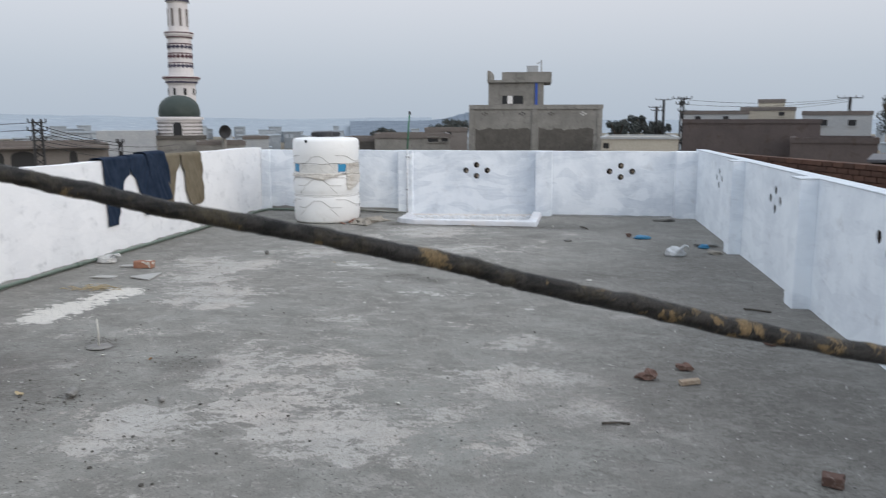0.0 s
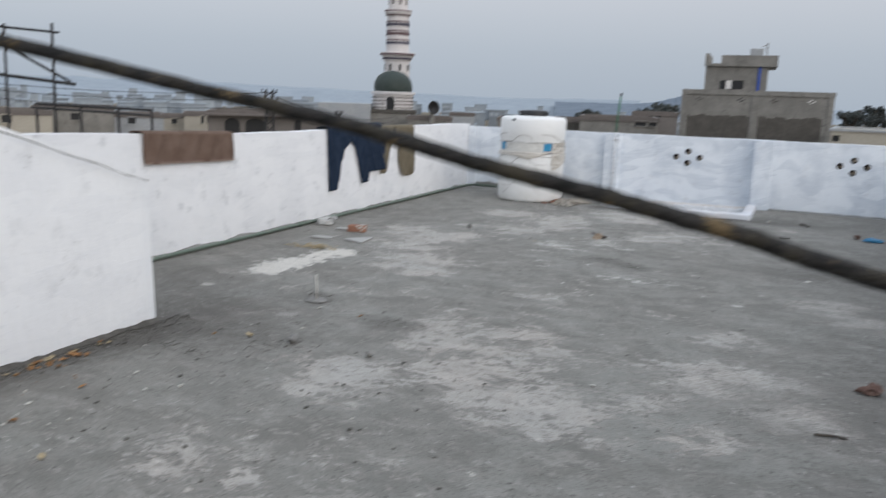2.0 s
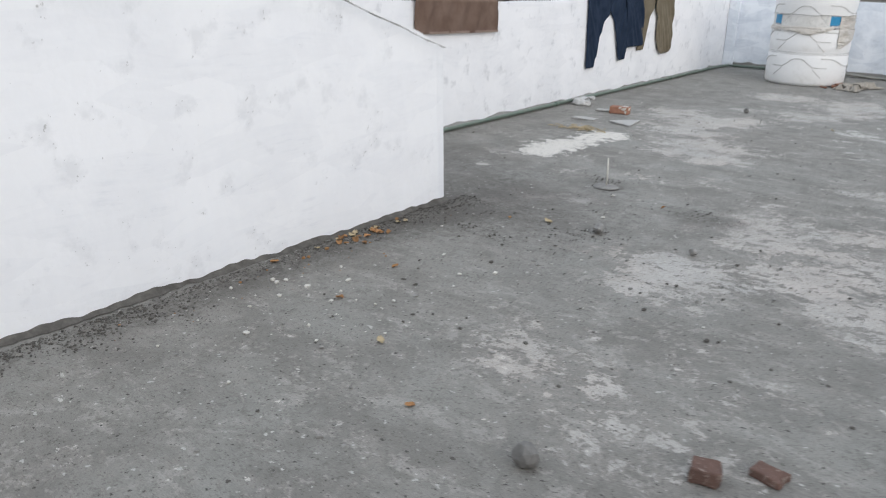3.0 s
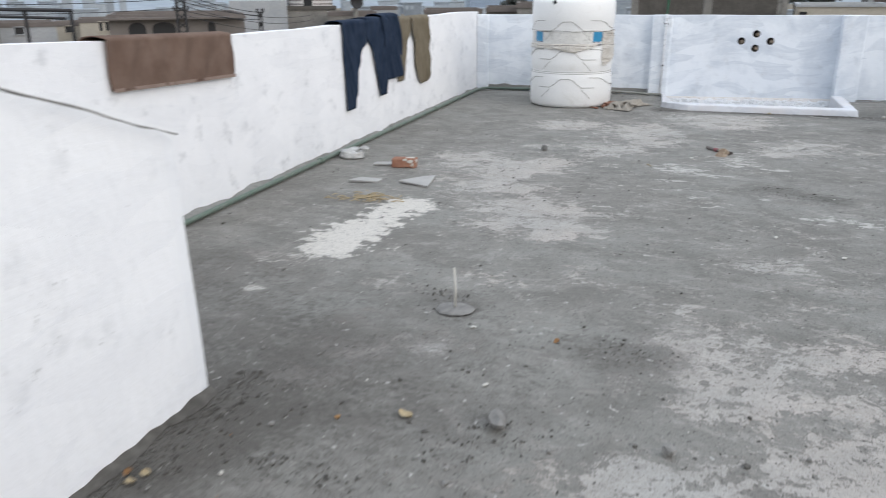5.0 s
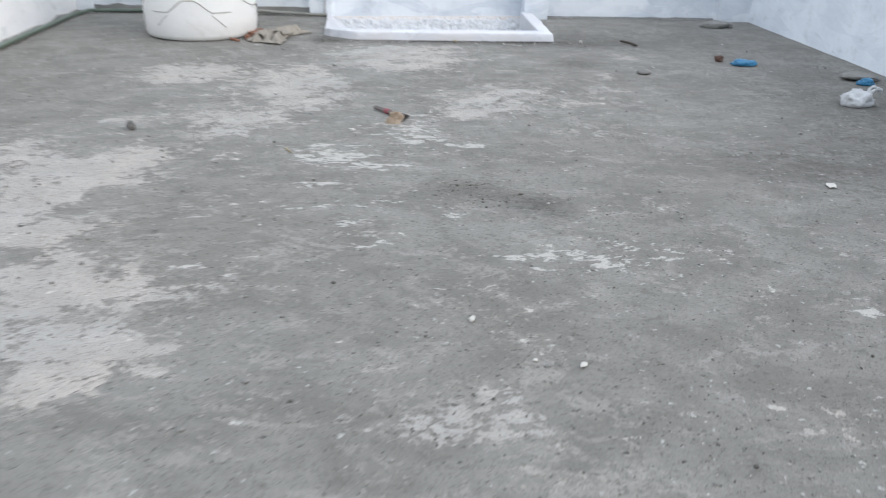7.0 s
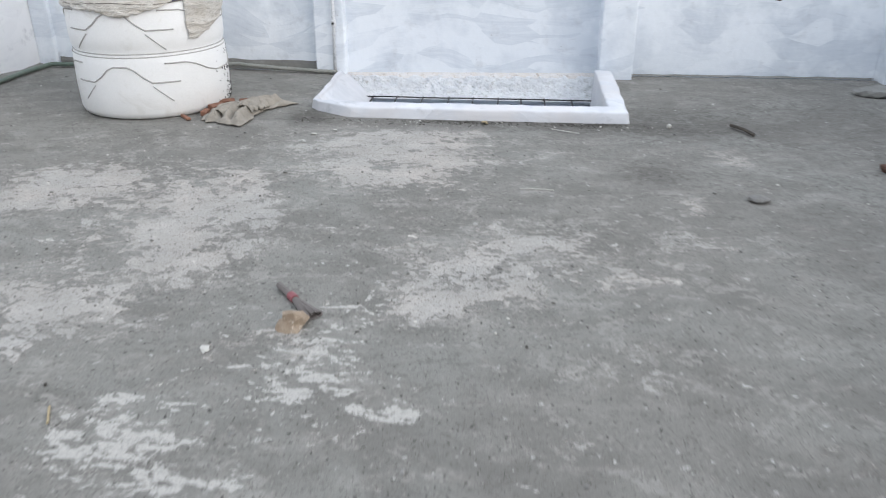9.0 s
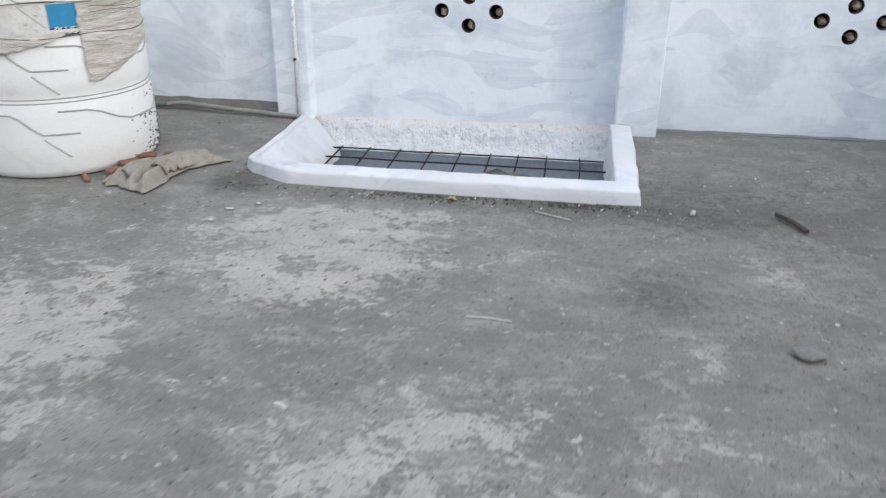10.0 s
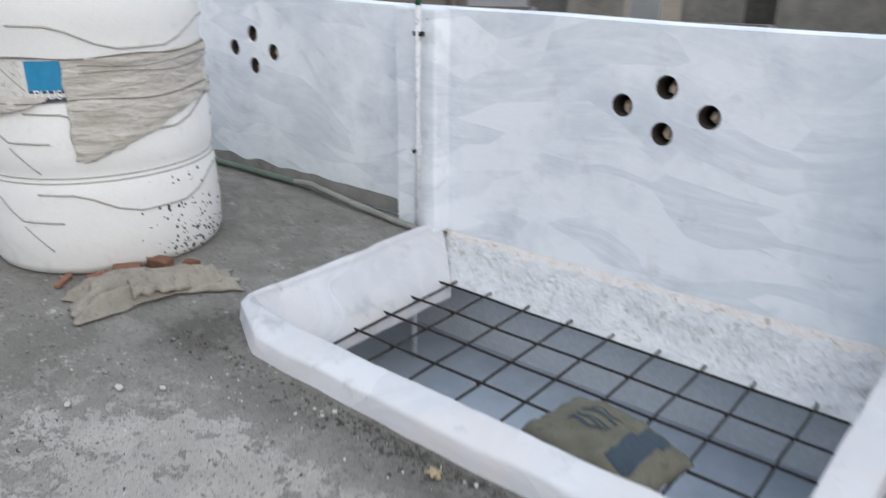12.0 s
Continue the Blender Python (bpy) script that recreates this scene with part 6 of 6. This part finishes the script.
house("house", "grey house beyond the near parapet", -19, 30, 8, 7, -1.0, M_GREYB, [(-2, -2, .8, .8), (2, -2, .8, .8)])
house("house", "brown house beyond the near parapet", -31, 34, 8, 7, -1.0, M_ROOFT, [(-2, -2, .8, .8), (2, -2, .8, .8)])

# mosque: hall, drum, dome and banded minaret
mq = thing("mosque", "white and pink mosque with green dome and banded minaret", "mosque", at=spot(-27.9, 85))
part("hall_wall", box(-4.6, 2.4, -3.0, 6, GROUND_Z, 0.05), M_GREYB, mq)
part("hall_wall", box(-7.6, -2.3, -4.6, 2, GROUND_Z, 0.62), M_PALE, mq, "pale rendered side block")
part("hall_rim", box(-2.3, 2.45, -3.15, -2.9, -0.25, 0.1), M_GREYD, mq)
drum = part("drum", lathe([(2.2, -0.2), (2.2, 1.62), (2.38, 1.66), (2.38, 1.9), (2.05, 1.95)], 40, cx=0, cy=0), M_PINK, mq, "patterned pink drum")
for k_ in range(28):
    for j_ in range(4):
        a_ = -90 + (k_ - 13.5) * 6.5 + (3.2 if j_ % 2 else 0)
        if abs(a_ + 97) < 13 and j_ < 3:
            continue
        part("lattice_mark", box(-.085, .085, -.02, .01, -.085, .085), M_HOUSE, drum, at=pose(2.2 * math.cos(radians(a_)), 2.2 * math.sin(radians(a_)), .25 + .36 * j_, 0, 0, a_ + 90) @ pose(0, 0, 0, 0, 45, 0))
part("drum_door", box(-.42, .42, -.03, .1, -.2, 1.0, .02), M_DARK, drum, at=pose(2.2 * math.cos(radians(-97)), 2.2 * math.sin(radians(-97)), 0, 0, 0, -7))
part("door_arch", lathe([(.42, 0), (.42, .06)], 20), M_DARK, drum, at=pose(2.2 * math.cos(radians(-97)), 2.2 * math.sin(radians(-97)) - .03, 1.0, 90, 0, -7))
part("dome", lathe([(2.0, 1.9), (2.06, 2.2), (2.05, 2.6), (1.93, 3.1), (1.65, 3.55), (1.2, 3.9), (.6, 4.1), (.05, 4.16)], 44), M_DOME, mq, smooth=True)
mn = part("minaret_shaft", lathe([(1.45, GROUND_Z), (1.42, 5.3), (1.75, 5.9), (1.95, 6.0), (1.95, 6.28), (1.3, 6.35), (1.22, 10.2), (1.5, 10.6), (1.5, 10.95), (1.08, 11.0), (1.02, 13.9), (1.2, 14.1), (1.2, 14.4), (.85, 14.45), (.84, 15.4), (.6, 16.1), (.25, 16.5), (.08, 16.7)], 24, cx=0.42, cy=5), M_PINK, mq)
for z_, r_, h_, m_ in ((5.55, 1.66, .18, M_NAVYB), (6.02, 1.97, .16, M_MAROON), (7.62, 1.30, .10, M_MAROON), (8.62, 1.29, .10, M_MAROON), (9.62, 1.28, .10, M_MAROON), (10.3, 1.36, .12, M_MAROON), (14.05, 1.22, .22, M_NAVYB), (10.75, 1.52, .1, M_MAROON)):
    part("band", lathe([(r_, z_), (r_, z_ + h_)], 24, cx=0.42, cy=5), m_, mn)
for z_, m_ in ((7.35, M_NAVYB), (8.35, M_MAROON), (9.35, M_NAVYB)):
    for k_ in range(18):
        a_ = 20 * k_
        part("zigzag_mark", box(-.17, .17, -.02, .02, -.17, .17), m_, mn, at=pose(0.42 + 1.28 * math.cos(radians(a_)), 5 + 1.28 * math.sin(radians(a_)), z_, 0, 0, a_ + 90) @ pose(0, 0, 0, 0, 45, 0))
for k_ in range(8):
    a_ = -90 + 45 * k_ + 12
    part("slit_window", box(-.13, .13, -.03, .03, 11.5, 13.3), M_ROOFT, mn, at=pose(0.42 + 1.05 * math.cos(radians(a_)), 5 + 1.05 * math.sin(radians(a_)), 0, 0, 0, a_ + 90))
    part("slit_window", box(-.14, .14, -.03, .03, 4.3, 5.0), M_DARK, mn, at=pose(0.42 + 1.43 * math.cos(radians(a_)), 5 + 1.43 * math.sin(radians(a_)), 0, 0, 0, a_ + 90))
    part("lantern_rib", box(-.06, .06, -.04, .04, 14.4, 15.5), M_STEEL, mn, at=pose(0.42 + .85 * math.cos(radians(a_)), 5 + .85 * math.sin(radians(a_)), 0, 0, 0, a_ + 90))
part("finial", lathe([(.05, 16.6), (.12, 16.9), (.22, 17.1), (.1, 17.3), (.05, 17.5), (.16, 17.75), (.05, 17.95), (.03, 18.4), (.1, 18.5), (.02, 18.75)], 12, cx=0.42, cy=5), M_STEEL, mn)

# loudspeaker horn on a post
sp = thing("loudspeaker", "dark horn loudspeaker on a roof post", "loudspeaker", at=spot(-25.0, 75))
part("horn", lathe([(.12, -.5), (.16, -.2), (.38, .1), (.62, .3), (.60, .3), (.34, .08), (.1, -.1)], 24), M_POLE, sp, at=pose(0, 0, .55, 90, 0, 25), smooth=True)
part("post", tube([(0, .2, -3), (0, .2, .2)], .22, 8), M_GREYB, sp)
house("house", "long grey roof under a loudspeaker", -25.2, 76, 4.4, 5, -0.35, M_GREYB)
house("house", "pale house in the haze", -22.8, 95, 3.0, 5, -0.3, M_PALE)


def pylon(az, d, z0, z1, w, arms, label, stout=1.0):
    ob = thing("power_pole", label, "pylon", at=spot(az, d))
    for sx in (-w, w):
        for sy in (-w, w):
            part("leg", tube([(sx, sy, z0), (sx * .8, sy * .8, z1)], .045 * stout * d / 50, 5), M_POLE, ob)
    n = 7 if stout <= 1 else 13
    for k in range(n):
        za, zb = z0 + (z1 - z0) * k / n, z0 + (z1 - z0) * (k + 1) / n
        part("brace", tube([(-w, -w, za), (w, -w, zb)], .03 * d / 50, 4), M_POLE, ob)
        part("brace", tube([(w, w, za), (-w, w, zb)], .03 * d / 50, 4), M_POLE, ob)
    for z, hw in arms:
        arm = part("cross_arm", box(-hw, hw, -.04, .04, z - .035, z + .035), M_POLE, ob)
        for s in (-1, -.45, .45, 1):
            part("insulator", lathe([(.03, z + .035), (.06, z + .08), (.03, z + .13), (.05, z + .18), (.02, z + .23)], 8, cx=s * hw), M_POLE, arm)
    return ob


pylon(-36.8, 50, -4.0, 1.65, .26, [(1.5, .45), (1.05, .5), (.5, .4)], "lattice steel power pole over the roofs", 1.7)
pylon(-31.86, 50, -3.0, .4, .1, [(.3, .2)], "slender steel power pole over the roofs")
pylon(7.8, 70, -4.0, 3.5, .14, [(3.35, .75), (2.9, .5), (2.3, .3)], "power pole with cross arms over the roofs")
pylon(6.58, 95, -4.0, 3.9, .08, [(3.85, .9)], "thin power pole in the haze")
pylon(6.1, 95, -4.0, 3.1, .08, [(3.0, .9), (2.6, .6)], "thin power pole in the haze")
pylon(18.3, 80, -4.0, 3.6, .09, [(3.5, 1.0)], "thin power pole in the haze")
wires = thing("power_lines", "thin power lines between the poles", "cable", at=pose(0, 0, 0))
def wire(a0, d0, z0, a1, d1, z1, sag, r=.012):
    p, q = spot(a0, d0, z0).translation, spot(a1, d1, z1).translation
    pts = [p.lerp(q, i / 12) - Vector((0, 0, sag * 4 * (i / 12) * (1 - i / 12))) for i in range(13)]
    part("wire", tube(pts, r, 4), M_POLE, wires)
for dz_ in (0, -.4, -.9):
    wire(-36.8, 50, 1.5 + dz_, -62, 60, 2.4 + dz_, .6, .018)
    wire(-36.8, 50, 1.4 + dz_, -31.86, 50, .3 + dz_ * .4, .15, .018)
    wire(-36.8, 50, 1.2 + dz_, -28, 70, -.4 + dz_, .6, .018)
    wire(7.8, 70, 3.3 + dz_, 18.3, 80, 3.5 + dz_ * .3, .4, .015)

# bed frames and a prop on a neighbour's roof
fr = thing("bed_frame", "bare steel bed frames standing on a neighbouring roof", "bed frame", at=pose(0, 0, 0))
def strut(a0, z0, a1, z1, d=14.0, d2=None, r=.022):
    part("strut", tube([spot(a0, d, z0).translation, spot(a1, d2 or d, z1).translation], r, 6), M_POLE, fr)
strut(-51.1, .2, -50.9, 2.55)
strut(-53.8, .2, -53.6, 2.5)
strut(-54.6, 1.75, -49.7, 1.62, r=.03)
strut(-55.2, 2.4, -50.0, 1.66, d2=14.6)
strut(-55.0, 2.46, -50.5, 2.47, d2=15)
strut(-52.2, 1.30, -45.0, 1.24, r=.025)
strut(-52.4, 1.22, -45.2, 1.12, 15)
for a_ in (-52.1, -49.5, -47.2, -45.1):
    strut(a_, .2, a_, 1.26)
house("house", "neighbouring roof with steel frames standing on it", -50.5, 13.2, 6.0, 5, 0.3, M_GREYB, off=0)
gs = part("green_sheet", sheet(20, 6, lambda u, v: (-1.2 + 2.4 * u, 1.0 + v * .8, .42 + .12 * noise.noise(Vector((u * 6, v * 3, 0))) + .1 * v)), M_GREENC, at=spot(-51.3, 13.2))
tagged(gs, "green plastic sheet on a neighbouring roof", "sheet")
thicken(gs, .01)

# raw brick wall of the neighbour on the east
nb = thing("brick_wall", "raw red-brown brick wall of a neighbouring roof", "wall", at=pose(0, 0, 0))
a_, b_ = spot(9.0, 15.5, 0).translation, spot(24.5, 10.5, 0).translation
ux = (b_ - a_).normalized()
ang_ = math.degrees(math.atan2(ux.y, ux.x))
ln_ = (b_ - a_).length
core = part("core", box(0, ln_, 0.02, 0.22, GROUND_Z, 0.96), M_EARTHB, nb, at=Matrix.Translation((a_.x, a_.y, 0)) @ pose(0, 0, 0, 0, 0, ang_))
bd = mesh_of("brick", box(-.105, .105, -.02, .2, -.033, .033), M_EARTHB)
for row in range(7):
    for i in range(int(ln_ / .225)):
        ob_ = new("brick", bd)
        ob_.parent = nb
        ob_.matrix_basis = Matrix.Translation((a_.x, a_.y, 0)) @ pose(0, 0, 0, 0, 0, ang_) @ pose(.12 + i * .225 + (.11 if row % 2 else 0), rnd.uniform(-.006, .006), 1.0 - row * .078, 0, rnd.uniform(-1, 1), 0)
dk = thing("shed", "dark open shed beside the brick wall", "shed", at=spot(21.8, 12.5))
part("shed_wall", box(-.5, 2.5, 0, 2, GROUND_Z, 1.03), M_DARK, dk)
part("shed_roof", box(-.55, 2.55, -.1, 2.1, 1.03, 1.07), M_STEEL, dk)


def tree(az, d, z0, h, w, seed, label):
    ob = thing("tree", label, "tree", at=spot(az, d))
    r = random.Random(seed)
    part("trunk", tube([(0, 0, GROUND_Z), (.1, 0, z0), (0, .1, z0 + h * .5)], .28, 8, wob=.3), M_BARK, ob)
    for k in range(5):
        a = k * 1.3
        part("limb", tube([(0, .05, z0 + h * .2), (math.cos(a) * w * .3, math.sin(a) * w * .3, z0 + h * .55), (math.cos(a) * w * .5, math.sin(a) * w * .5, z0 + h * .8)], .09, 5), M_BARK, ob)
    V, F = [], []
    cl = [(r.gauss(0, .36) * w, r.gauss(0, .3) * w, z0 + h * (.25 + .6 * r.random() ** .8), r.uniform(.14, .26) * w) for _ in range(16)]
    for _ in range(2600):
        cx, cy, cz, cr = r.choice(cl)
        p = Vector((r.gauss(0, 1), r.gauss(0, 1), r.gauss(0, .8))).normalized() * cr * r.random() ** .4
        s = r.uniform(.05, .11) * max(1, d / 60)
        q = Euler((r.uniform(0, 6), r.uniform(0, 6), r.uniform(0, 6))).to_matrix()
        k = len(V)
        for u in ((-s, 0, 0), (0, -s * .5, 0), (s, 0, 0), (0, s * .5, 0)):
            V.append(tuple(Vector((cx, cy, cz)) + p + q @ Vector(u)))
        F.append((k, k + 1, k + 2, k + 3))
    me = bpy.data.meshes.new("crown")
    me.from_pydata(V, [], F)
    me.materials.append(M_TREE)
    cr_ = new("crown", me)
    cr_.parent = ob
    return ob


for k_, (a_, d_, z_, h_, w_) in enumerate(((3.5, 92, -1.5, 3.2, 2.2), (4.5, 95, -1.5, 3.9, 2.4), (5.6, 96, -1.5, 3.4, 2.3), (6.3, 98, -1.5, 2.8, 1.8), (21.2, 62, -1.5, 5.2, 2.6), (-9.6, 120, -2, 3.0, 2.4), (-8.3, 125, -2, 4.0, 3.0), (-13.6, 110, -2, 2.6, 2.4))):
    tree(a_, d_, z_, h_, w_, k_, "dark leafy tree rising above the roofs")

def ridge(az0, az1, d, z0, peak, seed, n=90, mat=None):
    def f(u, v):
        az = az0 + (az1 - az0) * u
        a = radians(az)
        h = peak(az) * (0.85 + .25 * noise.noise(Vector((az * .35, seed, 0))) + .10 * noise.noise(Vector((az * 1.7, seed, 4))) + .09 * noise.noise(Vector((az * 7, seed, 2))) + .06 * noise.noise(Vector((az * 19, seed, 6))))
        dd = d + 160 * v
        return (HUB[0] + dd * math.sin(a), HUB[1] + dd * math.cos(a), z0 + (h - z0) * v ** .8)
    ob = part("backdrop", sheet(n, 5, f), mat or M_HILL_HAZE, smooth=True)
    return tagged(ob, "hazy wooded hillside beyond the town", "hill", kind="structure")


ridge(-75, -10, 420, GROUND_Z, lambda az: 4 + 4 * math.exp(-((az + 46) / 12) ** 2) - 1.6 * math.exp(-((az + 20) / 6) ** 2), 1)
ridge(-16, -3, 330, GROUND_Z, lambda az: 1.0 + 9.0 * math.exp(-((az + 6.0) / 2.4) ** 2), 2, 260, M_HILLN_HAZE)
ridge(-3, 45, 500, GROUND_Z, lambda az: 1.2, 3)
rnd2 = random.Random(77)
for k_ in range(230):
    az_ = rnd2.uniform(-72, -17) if k_ < 180 else rnd2.uniform(-16, 26)
    d_ = rnd2.uniform(170, 380)
    w_, z_ = rnd2.uniform(2.2, 6.0), rnd2.uniform(-5.5, -2.2) + (d_ - 170) / 210 * (2.8 if az_ < -30 else 1.2)
    ob_ = thing("house", "small pale house far off in the haze", "house", at=spot(az_, d_), group="far houses")
    part("wall", box(-w_ / 2, w_ / 2, 0, 7, GROUND_Z, z_), M_FARH_HAZE, ob_)
    part("roof_rim", box(-w_ / 2 - .2, w_ / 2 + .2, -.2, 7, z_, z_ + .3), M_HILL_HAZE, ob_)
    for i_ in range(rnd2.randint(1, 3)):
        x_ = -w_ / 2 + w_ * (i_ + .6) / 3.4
        part("window", box(x_ - .5, x_ + .5, -.06, .1, z_ - 1.7, z_ - .6), M_HILL_HAZE, ob_)
